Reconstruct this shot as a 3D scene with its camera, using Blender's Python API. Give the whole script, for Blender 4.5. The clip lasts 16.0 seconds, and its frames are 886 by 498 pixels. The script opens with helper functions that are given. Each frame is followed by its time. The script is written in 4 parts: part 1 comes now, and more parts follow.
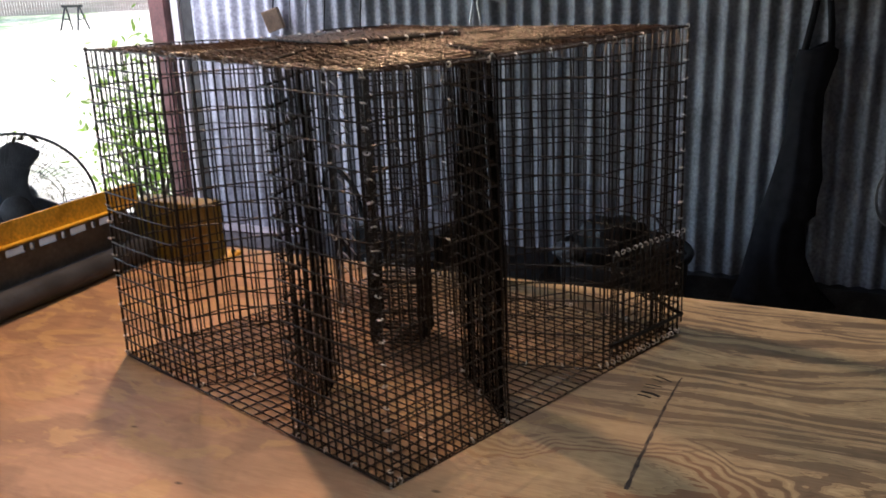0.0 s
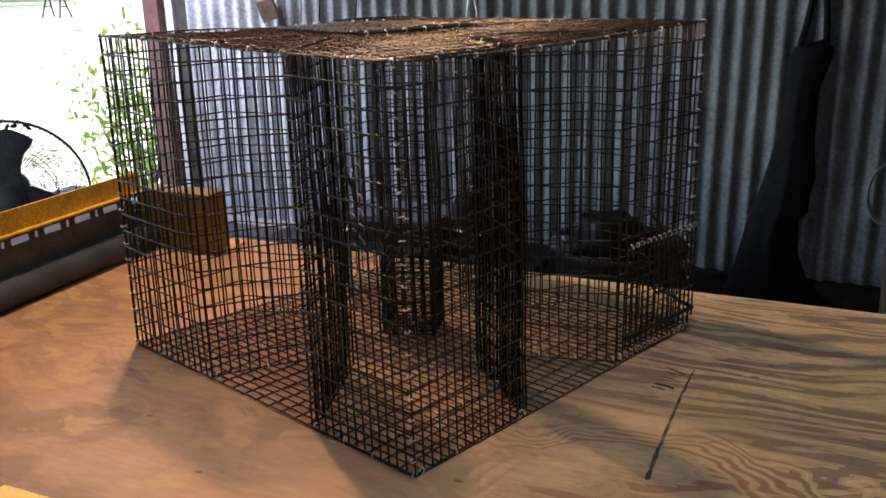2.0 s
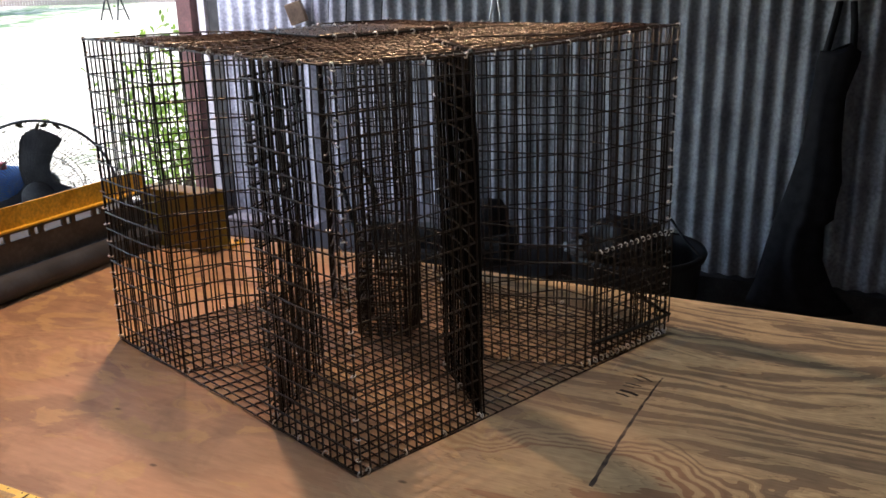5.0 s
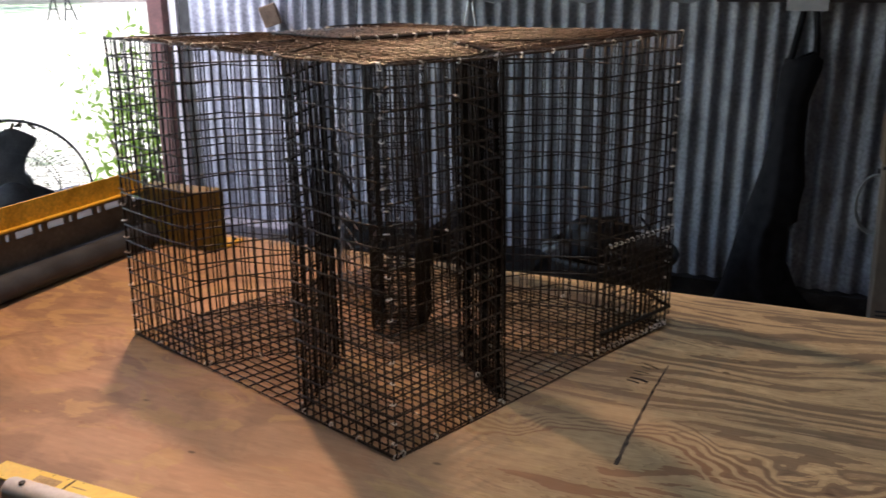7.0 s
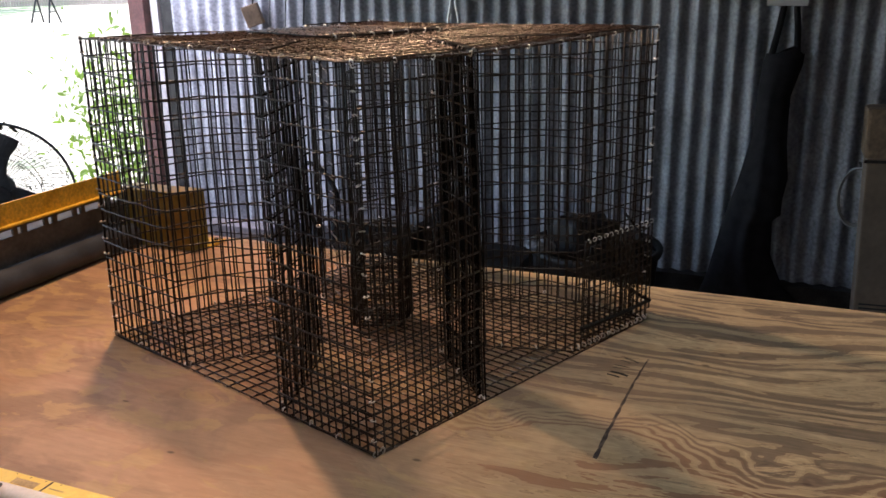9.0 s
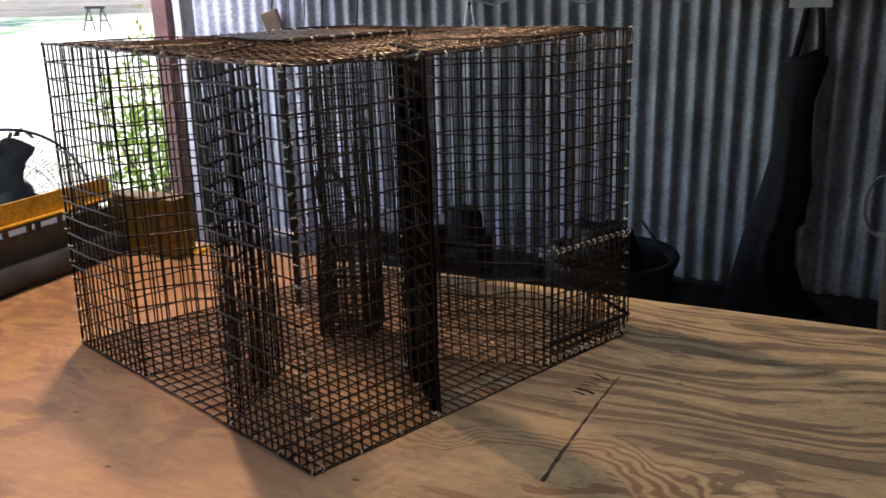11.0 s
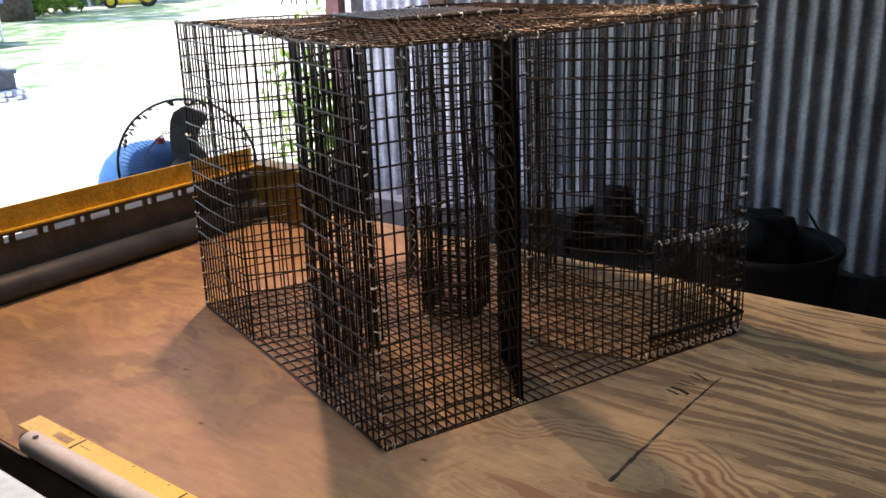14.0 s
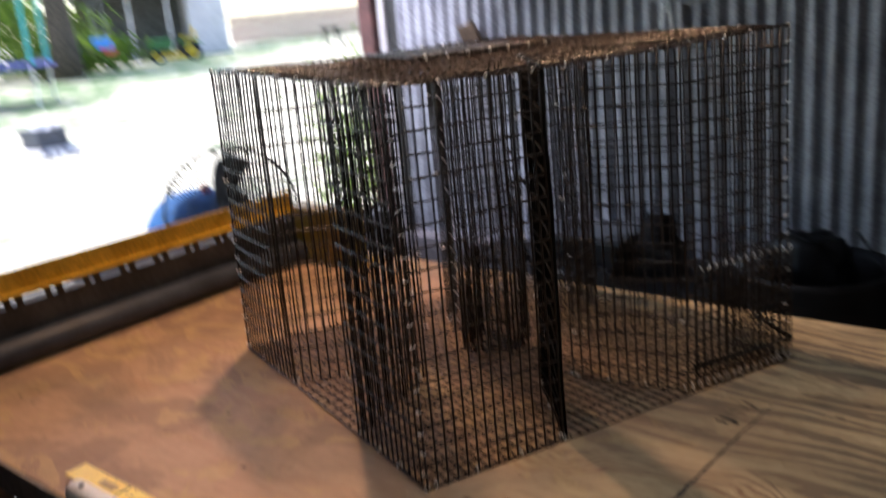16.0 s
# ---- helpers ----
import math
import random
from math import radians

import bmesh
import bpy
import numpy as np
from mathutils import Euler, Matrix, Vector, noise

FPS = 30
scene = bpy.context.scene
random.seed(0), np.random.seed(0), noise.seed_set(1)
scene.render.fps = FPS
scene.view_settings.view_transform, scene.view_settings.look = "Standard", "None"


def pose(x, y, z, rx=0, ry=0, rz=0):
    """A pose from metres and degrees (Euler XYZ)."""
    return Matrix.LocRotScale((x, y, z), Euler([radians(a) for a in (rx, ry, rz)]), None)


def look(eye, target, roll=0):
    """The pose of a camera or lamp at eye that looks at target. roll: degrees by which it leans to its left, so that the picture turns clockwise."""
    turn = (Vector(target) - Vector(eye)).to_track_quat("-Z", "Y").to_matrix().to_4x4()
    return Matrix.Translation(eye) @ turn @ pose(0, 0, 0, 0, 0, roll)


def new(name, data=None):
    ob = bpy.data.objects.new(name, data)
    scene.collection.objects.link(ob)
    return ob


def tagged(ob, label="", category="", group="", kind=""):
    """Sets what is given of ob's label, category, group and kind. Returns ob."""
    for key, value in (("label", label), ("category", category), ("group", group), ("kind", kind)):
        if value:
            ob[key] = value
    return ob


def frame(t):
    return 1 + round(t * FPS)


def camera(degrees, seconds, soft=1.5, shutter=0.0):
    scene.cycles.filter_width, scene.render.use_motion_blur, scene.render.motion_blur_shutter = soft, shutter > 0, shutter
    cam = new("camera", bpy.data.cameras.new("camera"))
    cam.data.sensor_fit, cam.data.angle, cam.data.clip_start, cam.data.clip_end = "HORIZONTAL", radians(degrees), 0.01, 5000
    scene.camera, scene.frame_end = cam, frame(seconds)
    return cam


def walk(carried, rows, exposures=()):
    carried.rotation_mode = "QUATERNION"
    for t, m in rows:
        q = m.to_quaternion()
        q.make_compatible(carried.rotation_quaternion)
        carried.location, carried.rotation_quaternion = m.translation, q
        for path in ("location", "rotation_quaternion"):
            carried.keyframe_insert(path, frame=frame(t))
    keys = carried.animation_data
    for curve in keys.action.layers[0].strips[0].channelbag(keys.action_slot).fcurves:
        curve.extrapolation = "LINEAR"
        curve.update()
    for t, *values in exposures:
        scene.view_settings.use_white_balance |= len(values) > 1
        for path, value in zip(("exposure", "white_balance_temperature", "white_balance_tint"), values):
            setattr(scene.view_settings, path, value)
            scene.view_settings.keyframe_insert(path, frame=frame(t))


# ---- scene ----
cam = camera(54.3, 16.0, 1.6, 0.8)
PATH = [
    (0, (0.401, -0.737, 1.436), (-0.386, 1.001, 0.835), -2.0),
    (0.5, (0.376, -0.769, 1.44), (-0.393, 0.986, 0.869), -2.0),
    (1, (0.369, -0.759, 1.439), (-0.369, 0.999, 0.837), -1.3),
    (1.5, (0.367, -0.751, 1.435), (-0.392, 1.002, 0.841), -1.3),
    (2, (0.36, -0.758, 1.435), (-0.388, 0.991, 0.819), -1.1),
    (2.5, (0.369, -0.77, 1.439), (-0.373, 0.98, 0.815), -1.1),
    (3, (0.381, -0.77, 1.44), (-0.368, 0.977, 0.817), -1.4),
    (3.5, (0.393, -0.762, 1.433), (-0.371, 0.98, 0.815), -1.8),
    (4, (0.409, -0.752, 1.434), (-0.383, 0.974, 0.806), -2.8),
    (4.5, (0.444, -0.729, 1.443), (-0.379, 0.983, 0.817), -2.2),
    (4.7, (0.465, -0.715, 1.437), (-0.387, 0.986, 0.819), -1.3),
    (6.8, (0.407, -0.794, 1.431), (-0.374, 0.948, 0.833), -0.4),
    (7, (0.401, -0.801, 1.437), (-0.351, 0.953, 0.837), -0.3),
    (7.5, (0.413, -0.798, 1.434), (-0.301, 0.972, 0.839), -0.3),
    (8, (0.424, -0.791, 1.441), (-0.28, 0.984, 0.846), -0.8),
    (8.5, (0.422, -0.792, 1.441), (-0.3, 0.972, 0.836), -0.7),
    (9, (0.415, -0.797, 1.434), (-0.314, 0.965, 0.832), -0.8),
    (9.5, (0.42, -0.79, 1.436), (-0.323, 0.966, 0.834), -0.9),
    (9.7, (0.42, -0.794, 1.437), (-0.326, 0.963, 0.84), -0.9),
    (11.8, (0.571, -0.646, 1.42), (-0.39, 0.994, 0.799), -0.6),
    (12, (0.581, -0.636, 1.426), (-0.426, 0.949, 0.738), -0.9),
    (12.5, (0.592, -0.628, 1.419), (-0.544, 0.876, 0.749), -2.4),
    (13, (0.594, -0.624, 1.423), (-0.553, 0.88, 0.774), -1.9),
    (13.5, (0.585, -0.636, 1.432), (-0.578, 0.859, 0.788), -2.0),
    (14, (0.589, -0.645, 1.431), (-0.573, 0.854, 0.797), -2.2),
    (14.5, (0.596, -0.651, 1.427), (-0.575, 0.846, 0.805), -2.3),
    (15, (0.595, -0.649, 1.428), (-0.576, 0.846, 0.801), -2.2),
    (15.5, (0.594, -0.65, 1.429), (-0.58, 0.842, 0.799), -2.1),
    (15.7, (0.592, -0.653, 1.43), (-0.596, 0.829, 0.799), -2.4),
    (15.9, (0.579, -0.654, 1.437), (-0.621, 0.831, 0.838), -4.0),
    (16, (0.596, -0.633, 1.426), (-0.662, 0.824, 0.88), -5.3),
]
walk(cam, [(t, look(eye, target, roll)) for t, eye, target, roll in PATH], [(0.0, 0.89), (9.7, 0.88), (12.0, 0.97), (14.0, 0.95), (14.5, 0.72), (16.0, 0.66)])

# ---- light ----
SUN_ELEV, SUN_AZ = 62.0, 200.0     # the sun stands over the yard, beyond the open side
world = bpy.data.worlds.new("sky")
scene.world = world
world.use_nodes = True
wn = world.node_tree.nodes
sky = wn.new("ShaderNodeTexSky")
sky.sky_type = "NISHITA"
sky.sun_disc = False
sky.sun_elevation, sky.sun_rotation = radians(SUN_ELEV), radians(90.0 - SUN_AZ)
wn["Background"].inputs["Strength"].default_value = 0.34
world.node_tree.links.new(sky.outputs["Color"], wn["Background"].inputs["Color"])
sun = new("sun", bpy.data.lights.new("sun", "SUN"))
sun.data.energy, sun.data.angle, sun.data.color = 5.0, radians(0.5), (1.0, 0.95, 0.88)
_e, _a = radians(SUN_ELEV), radians(SUN_AZ)
SUN_AT = Vector((math.cos(_e) * math.cos(_a), math.cos(_e) * math.sin(_a), math.sin(_e)))
sun.matrix_world = look(SUN_AT * 30, (0, 0, 0))
# the warm work lamp that hangs over the roller end of the bench
LAMP_AT = Vector((-0.85, 0.68, 2.42))
lamp = new("lamp_light", bpy.data.lights.new("lamp_light", "AREA"))
lamp.data.shape, lamp.data.size = "DISK", 0.09
lamp.data.energy, lamp.data.color, lamp.data.spread = 5.9, (1.0, 0.596, 0.352), radians(104)
LAMP_AIM = Vector((-0.15, 0.12, 0.90))
lamp.matrix_world = look(LAMP_AT, LAMP_AIM)
# added overhead fill lamp, with no source seen, to brighten the bench
bench_fill = new("bench_fill", bpy.data.lights.new("bench_fill", "AREA"))
bench_fill.data.shape, bench_fill.data.size, bench_fill.data.size_y = "RECTANGLE", 0.6, 0.5
bench_fill.data.energy, bench_fill.data.color, bench_fill.data.spread = 1.38, (1.0, 0.90, 0.76), radians(94)
bench_fill.matrix_world = look((0.27, 0.0, 2.64), (0.24, 0.10, 0.9))

# area lamp added high in the open side, as sky, to brighten the wall
wall_fill = new("wall_fill_light", bpy.data.lights.new("wall_fill_light", "AREA"))
wall_fill.data.shape, wall_fill.data.size, wall_fill.data.size_y = "RECTANGLE", 0.60, 0.7
wall_fill.data.energy, wall_fill.data.color, wall_fill.data.spread = 7.5, (0.74, 0.74, 1.0), radians(70)
wall_fill.matrix_world = look((-2.33, 2.04, 2.05), (-2.02, 2.5, 0.95))

# ---- materials ----
def mat(name, color, rough=0.6, metal=0.0, vary=0.15, size=12.0, bump=0.0, bsize=60.0, second=None, spec=0.5, coat=0.0, low=0.38, high=0.66):
    """A base colour broken by noise at two scales, with uneven roughness and fine relief."""
    m = bpy.data.materials.new(name)
    m.use_nodes = True
    n, l = m.node_tree.nodes, m.node_tree.links
    b = n["Principled BSDF"]
    tc = n.new("ShaderNodeTexCoord")
    big = n.new("ShaderNodeTexNoise")
    big.inputs["Scale"].default_value, big.inputs["Detail"].default_value = size, 6
    fine = n.new("ShaderNodeTexNoise")
    fine.inputs["Scale"].default_value, fine.inputs["Detail"].default_value = size * 9, 4
    for t in (big, fine):
        l.new(tc.outputs["Object"], t.inputs["Vector"])
    ramp = n.new("ShaderNodeMix")
    ramp.data_type = "RGBA"
    c2 = second or tuple(c * (1 - vary * 2) for c in color)
    ramp.inputs[6].default_value, ramp.inputs[7].default_value = (*color, 1), (*c2, 1)
    cr = n.new("ShaderNodeMapRange")
    cr.inputs[1].default_value, cr.inputs[2].default_value = low, high
    l.new(big.outputs["Fac"], cr.inputs[0])
    l.new(cr.outputs[0], ramp.inputs[0])
    hsv = n.new("ShaderNodeHueSaturation")
    mr = n.new("ShaderNodeMapRange")
    mr.inputs[1].default_value, mr.inputs[2].default_value = 0.3, 0.7
    mr.inputs[3].default_value, mr.inputs[4].default_value = 1 - vary, 1 + vary
    l.new(fine.outputs["Fac"], mr.inputs[0])
    l.new(mr.outputs[0], hsv.inputs["Value"])
    l.new(ramp.outputs[2], hsv.inputs["Color"])
    l.new(hsv.outputs["Color"], b.inputs["Base Color"])
    rr = n.new("ShaderNodeMapRange")
    rr.inputs[3].default_value, rr.inputs[4].default_value = max(0.03, rough - 0.12), min(1, rough + 0.12)
    l.new(fine.outputs["Fac"], rr.inputs[0])
    l.new(rr.outputs[0], b.inputs["Roughness"])
    b.inputs["Metallic"].default_value = metal
    b.inputs["Specular IOR Level"].default_value = spec
    b.inputs["Coat Weight"].default_value = coat
    if bump:
        bn = n.new("ShaderNodeTexNoise")
        bn.inputs["Scale"].default_value, bn.inputs["Detail"].default_value = bsize, 5
        l.new(tc.outputs["Object"], bn.inputs["Vector"])
        bp = n.new("ShaderNodeBump")
        bp.inputs["Strength"].default_value, bp.inputs["Distance"].default_value = bump, 0.004
        l.new(bn.outputs["Fac"], bp.inputs["Height"])
        l.new(bp.outputs["Normal"], b.inputs["Normal"])
    return m


def plywood(name):
    """Rotary-cut plywood: long wavy growth bands along x, smoother and redder towards the roller end."""
    m = bpy.data.materials.new(name)
    m.use_nodes = True
    n, l = m.node_tree.nodes, m.node_tree.links
    b = n["Principled BSDF"]
    tc = n.new("ShaderNodeTexCoord")

    def noise_at(scale, detail=3.0, rough=0.5, bend=0.0, source=None, k=1.0):
        mp = n.new("ShaderNodeMapping")
        mp.inputs["Scale"].default_value = scale
        l.new(source or tc.outputs["Object"], mp.inputs["Vector"])
        t = n.new("ShaderNodeTexNoise")
        t.inputs["Scale"].default_value, t.inputs["Detail"].default_value = k, detail
        t.inputs["Roughness"].default_value, t.inputs["Distortion"].default_value = rough, bend
        l.new(mp.outputs[0], t.inputs["Vector"])
        return t.outputs["Fac"]

    def ranged(v, a, b_, c, d):
        r = n.new("ShaderNodeMapRange")
        for i, x in enumerate((a, b_, c, d)):
            r.inputs[i + 1].default_value = x
        l.new(v, r.inputs[0])
        return r.outputs[0]

    def math_(op, a, b_):
        r = n.new("ShaderNodeMath")
        r.operation = op
        for i, x in enumerate((a, b_)):
            if isinstance(x, float):
                r.inputs[i].default_value = x
            else:
                l.new(x, r.inputs[i])
        return r.outputs[0]

    def mixed(f, a, b_):
        r = n.new("ShaderNodeMix")
        r.data_type = "RGBA"
        for i, x in ((0, f), (6, a), (7, b_)):
            if isinstance(x, tuple):
                r.inputs[i].default_value = (*x, 1)
            else:
                l.new(x, r.inputs[i])
        return r.outputs[2]

    # the bands wander sideways along the sheet
    sx = n.new("ShaderNodeSeparateXYZ")
    l.new(tc.outputs["Object"], sx.inputs[0])
    wander = ranged(noise_at((2.2, 3.4, 1), 2.0), 0.25, 0.75, -0.06, 0.06)
    y2 = math_("ADD", sx.outputs["Y"], wander)
    cb = n.new("ShaderNodeCombineXYZ")
    l.new(sx.outputs["X"], cb.inputs[0])
    l.new(y2, cb.inputs[1])
    growth = noise_at((0.75, 9.5, 1), 3.0, 0.42, 0.25, cb.outputs[0])
    fibre = noise_at((11, 330, 1), 4.0)
    fray = math_("MULTIPLY", noise_at((15, 62, 1), 3.0, 0.55), 0.60)
    comb = math_("MULTIPLY", noise_at((40, 260, 1), 2.0), 0.10)
    # flat-cut, blotchy figure along the front of the sheet
    figure = noise_at((3.4, 7.5, 1), 5.0, 0.58, 0.7)
    front = ranged(math_("ADD", sx.outputs["Y"], ranged(noise_at((5, 5, 1), 3.0), 0.3, 0.7, -0.05, 0.05)), 0.17, 0.10, 0.0, 1.0)
    blend = n.new("ShaderNodeMix")
    l.new(front, blend.inputs[0])
    l.new(math_("MULTIPLY", growth, 21.0), blend.inputs[2])
    l.new(math_("MULTIPLY", figure, 3.0), blend.inputs[3])
    phase = math_("ADD", math_("ADD", blend.outputs[0], fray), math_("ADD", comb, math_("MULTIPLY", noise_at((6, 34, 1), 4.0, 0.6), 1.9)))
    rings = math_("PINGPONG", phase, 1.0)
    # the share of pale early wood changes over the sheet
    rings = math_("ADD", rings, ranged(noise_at((2.4, 7.0, 1), 3.0), 0.30, 0.70, -0.20, 0.20))
    cr = n.new("ShaderNodeValToRGB")
    e = cr.color_ramp.elements
    e[0].position, e[0].color = 0.02, (0.128, 0.106, 0.082, 1)
    e[1].position, e[1].color = 0.98, (0.450, 0.378, 0.245, 1)
    for at, c in ((0.10, (0.170, 0.141, 0.106)), (0.36, (0.178, 0.147, 0.110)), (0.435, (0.168, 0.124, 0.088)), (0.447, (0.355, 0.298, 0.196)), (0.62, (0.315, 0.263, 0.174)), (0.645, (0.182, 0.138, 0.096)), (0.66, (0.420, 0.352, 0.230)), (0.84, (0.330, 0.276, 0.184))):
        cr.color_ramp.elements.new(at).color = (*c, 1)
    l.new(rings, cr.inputs[0])
    # redder heart in the blotches along the front
    warm = mixed(math_("MULTIPLY", front, ranged(rings, 0.455, 0.43, 0.0, 0.90)), cr.outputs["Color"], (0.200, 0.118, 0.078))
    # cream splinters and wisps lying along the grain
    splint = math_("ADD", noise_at((4.2, 46, 1), 5.0, 0.62, 0.8, cb.outputs[0]), math_("MULTIPLY", fibre, 0.10))
    warm = mixed(ranged(splint, 0.630, 0.640, 0.0, 0.70), warm, (0.455, 0.372, 0.242))
    warm = mixed(ranged(noise_at((3.0, 70, 1), 4.0, 0.6, 0.5, cb.outputs[0]), 0.375, 0.365, 0.0, 0.6), warm, (0.150, 0.122, 0.094))
    # pale far margin: worn edge, plus the light it catches, as one colour
    rim = ranged(math_("ADD", sx.outputs["Y"], ranged(noise_at((9, 9, 1), 4.0), 0.3, 0.7, -0.012, 0.012)), 0.676, 0.682, 0.0, 0.7)
    warm = mixed(rim, warm, (0.56, 0.46, 0.30))
    # slow drift of tone, then fibre
    drift = noise_at((1.4, 6.0, 1), 4.0)
    wood = mixed(ranged(drift, 0.48, 0.75, 0.0, 0.40), warm, (0.205, 0.170, 0.125))
    hv = n.new("ShaderNodeHueSaturation")
    l.new(math_("MULTIPLY", ranged(fibre, 0.3, 0.7, 0.87, 1.12), ranged(noise_at((60, 60, 1), 3.0), 0.3, 0.7, 0.92, 1.07)), hv.inputs["Value"])
    l.new(wood, hv.inputs["Color"])
    # redder tone at the roller end, with paler wisps and grey smudges
    blot = noise_at((3.6, 5.6, 1), 6.0, 0.60, 1.0)
    edge = math_("MULTIPLY_ADD", noise_at((3.0, 3.0, 1), 5.0), 0.42)
    n[edge.node.name].inputs[2].default_value = 0.0
    l.new(sx.outputs["X"], n[edge.node.name].inputs[2])
    edge = math_("ADD", edge, ranged(math_("ADD", sx.outputs["Y"], ranged(noise_at((4, 4, 1), 3.0), 0.3, 0.7, -0.05, 0.05)), 0.50, 0.70, 0.0, 0.70))
    # how far the redder tone covers the wood
    worn = ranged(edge, RED_FROM, RED_TO, 0.84, 0.0)
    wisps = noise_at((6.5, 11.0, 1), 6.0, 0.62, 1.6)
    red = mixed(ranged(blot, 0.45, 0.54, 0.0, 1.0), (0.455, 0.282, 0.178), (0.320, 0.198, 0.134))
    red = mixed(ranged(wisps, 0.54, 0.562, 0.0, 0.75), red, (0.49, 0.330, 0.165))
    red = mixed(ranged(noise_at((2.6, 3.4, 1), 5.0, 0.6, 0.6), 0.54, 0.66, 0.0, 0.65), red, (0.165, 0.122, 0.098))
    tone = n.new("ShaderNodeHueSaturation")
    l.new(ranged(noise_at((30, 110, 1), 4.0), 0.3, 0.7, 0.90, 1.09), tone.inputs["Value"])
    l.new(red, tone.inputs["Color"])
    col = mixed(worn, hv.outputs["Color"], tone.outputs["Color"])
    # short pale scratches
    scratch = math_("MULTIPLY", ranged(noise_at((150, 9, 1), 2.0, 0.5, 0.3), 0.70, 0.74, 0.0, 0.5), ranged(noise_at((4, 4, 1), 2.0), 0.52, 0.60, 0.0, 1.0))
    col = mixed(scratch, col, (0.50, 0.40, 0.28))
    # dark flecks and small dents
    vo = n.new("ShaderNodeTexVoronoi")
    vo.inputs["Scale"].default_value = 1.0
    mp = n.new("ShaderNodeMapping")
    mp.inputs["Scale"].default_value = (13, 26, 1)
    l.new(tc.outputs["Object"], mp.inputs["Vector"])
    l.new(mp.outputs[0], vo.inputs["Vector"])
    fleck = math_("MULTIPLY", ranged(vo.outputs["Distance"], 0.05, 0.10, 0.8, 0.0), ranged(noise_at((7, 7, 1), 1.0), 0.50, 0.56, 0.0, 1.0))
    col = mixed(fleck, col, (0.06, 0.042, 0.03))
    l.new(col, b.inputs["Base Color"])
    l.new(ranged(blot, 0.3, 0.7, 0.50, 0.64), b.inputs["Roughness"])
    b.inputs["Specular IOR Level"].default_value = 0.35
    bp = n.new("ShaderNodeBump")
    bp.inputs["Strength"].default_value, bp.inputs["Distance"].default_value = 0.22, 0.0008
    l.new(fibre, bp.inputs["Height"])
    l.new(bp.outputs["Normal"], b.inputs["Normal"])
    return m


RED_FROM, RED_TO = 0.15, 0.52
M_PLY = plywood("worn_plywood")
M_WIRE = mat("black_coated_wire", (0.0135, 0.0108, 0.0100), 0.42, vary=0.3, size=30, second=(0.0170, 0.0115, 0.0095), spec=0.42)
# warmer, glossier copy of the wire coat: the lamp's glare put into colour
M_WARM_WIRE = mat("lamp_tinted_wire", (0.024, 0.0125, 0.0085), 0.29, vary=0.3, size=30, second=(0.034, 0.0155, 0.0095), spec=0.65)
M_DULL = mat("dull_coated_wire", (0.011, 0.0102, 0.0100), 0.8, vary=0.3, size=30, spec=0.08)
M_RING = mat("galvanised_ring", (0.86, 0.86, 0.85), 0.30, metal=0.4, vary=0.15, size=80)
M_GALV = mat("galvanised_sheet", (0.35, 0.35, 0.365), 0.50, metal=0.10, vary=0.30, size=9, bump=0.28, bsize=75, second=(0.23, 0.23, 0.24), spec=0.35)
M_YELLOW = mat("yellow_paint", (0.78, 0.51, 0.060), 0.42, vary=0.25, size=22, bump=0.25, bsize=70, second=(0.63, 0.385, 0.036), low=0.50, high=0.60)
# darker copy of the rail's yellow: the bracket's shade put into the colour
M_YELLOW_SHADE = mat("shaded_yellow_paint", (0.25, 0.205, 0.034), 0.5, vary=0.2, size=9, bump=0.2, bsize=70, second=(0.22, 0.14, 0.03))
M_RULE = mat("yellow_rule", (0.95, 0.74, 0.15), 0.34, vary=0.06, size=30, second=(0.93, 0.64, 0.12), low=0.5, high=0.75)
M_WORN = mat("worn_print", (0.52, 0.36, 0.13), 0.5, vary=0.25, size=40)
M_INK = mat("black_ink", (0.012, 0.011, 0.012), 0.6, vary=0.1, size=50)
M_MARKER = mat("faded_marker", (0.030, 0.024, 0.026), 0.7, vary=0.3, size=60, second=(0.105, 0.082, 0.066), low=0.47, high=0.62)
M_STEEL = mat("dark_steel", (0.045, 0.042, 0.040), 0.5, metal=0.4, vary=0.3, size=15, bump=0.2)
M_PIPE = mat("grey_pipe", (0.052, 0.068, 0.098), 0.58, vary=0.2, size=18)
M_PVC = mat("worn_white_pipe", (0.88, 0.84, 0.80), 0.4, vary=0.08, size=25, second=(0.74, 0.70, 0.66))
M_POST = mat("oxide_post", (0.14, 0.055, 0.045), 0.65, vary=0.25, size=14, bump=0.2)
M_WHITE = mat("white_trim", (0.62, 0.58, 0.54), 0.5, vary=0.08, size=10)
M_WOOD = mat("rough_timber", (0.26, 0.17, 0.10), 0.75, vary=0.25, size=9, bump=0.3)
M_OLDWOOD = mat("dark_old_timber", (0.055, 0.038, 0.034), 0.85, vary=0.25, size=9, bump=0.3)
M_SILL = mat("stained_sill", (0.17, 0.15, 0.145), 0.85, vary=0.2, size=8, bump=0.3, bsize=80)
M_FASCIA = mat("grimy_board", (0.24, 0.205, 0.18), 0.7, vary=0.2, size=14, bump=0.2)
M_CONC = mat("concrete", (0.27, 0.265, 0.265), 0.85, vary=0.15, size=3, bump=0.3, bsize=80)
M_BLACK = mat("black_plastic", (0.018, 0.018, 0.019), 0.6, vary=0.25, size=14, spec=0.3)
M_CLOTH = mat("black_cloth", (0.019, 0.0175, 0.019), 0.9, vary=0.2, size=30, bump=0.3, bsize=200, spec=0.2)
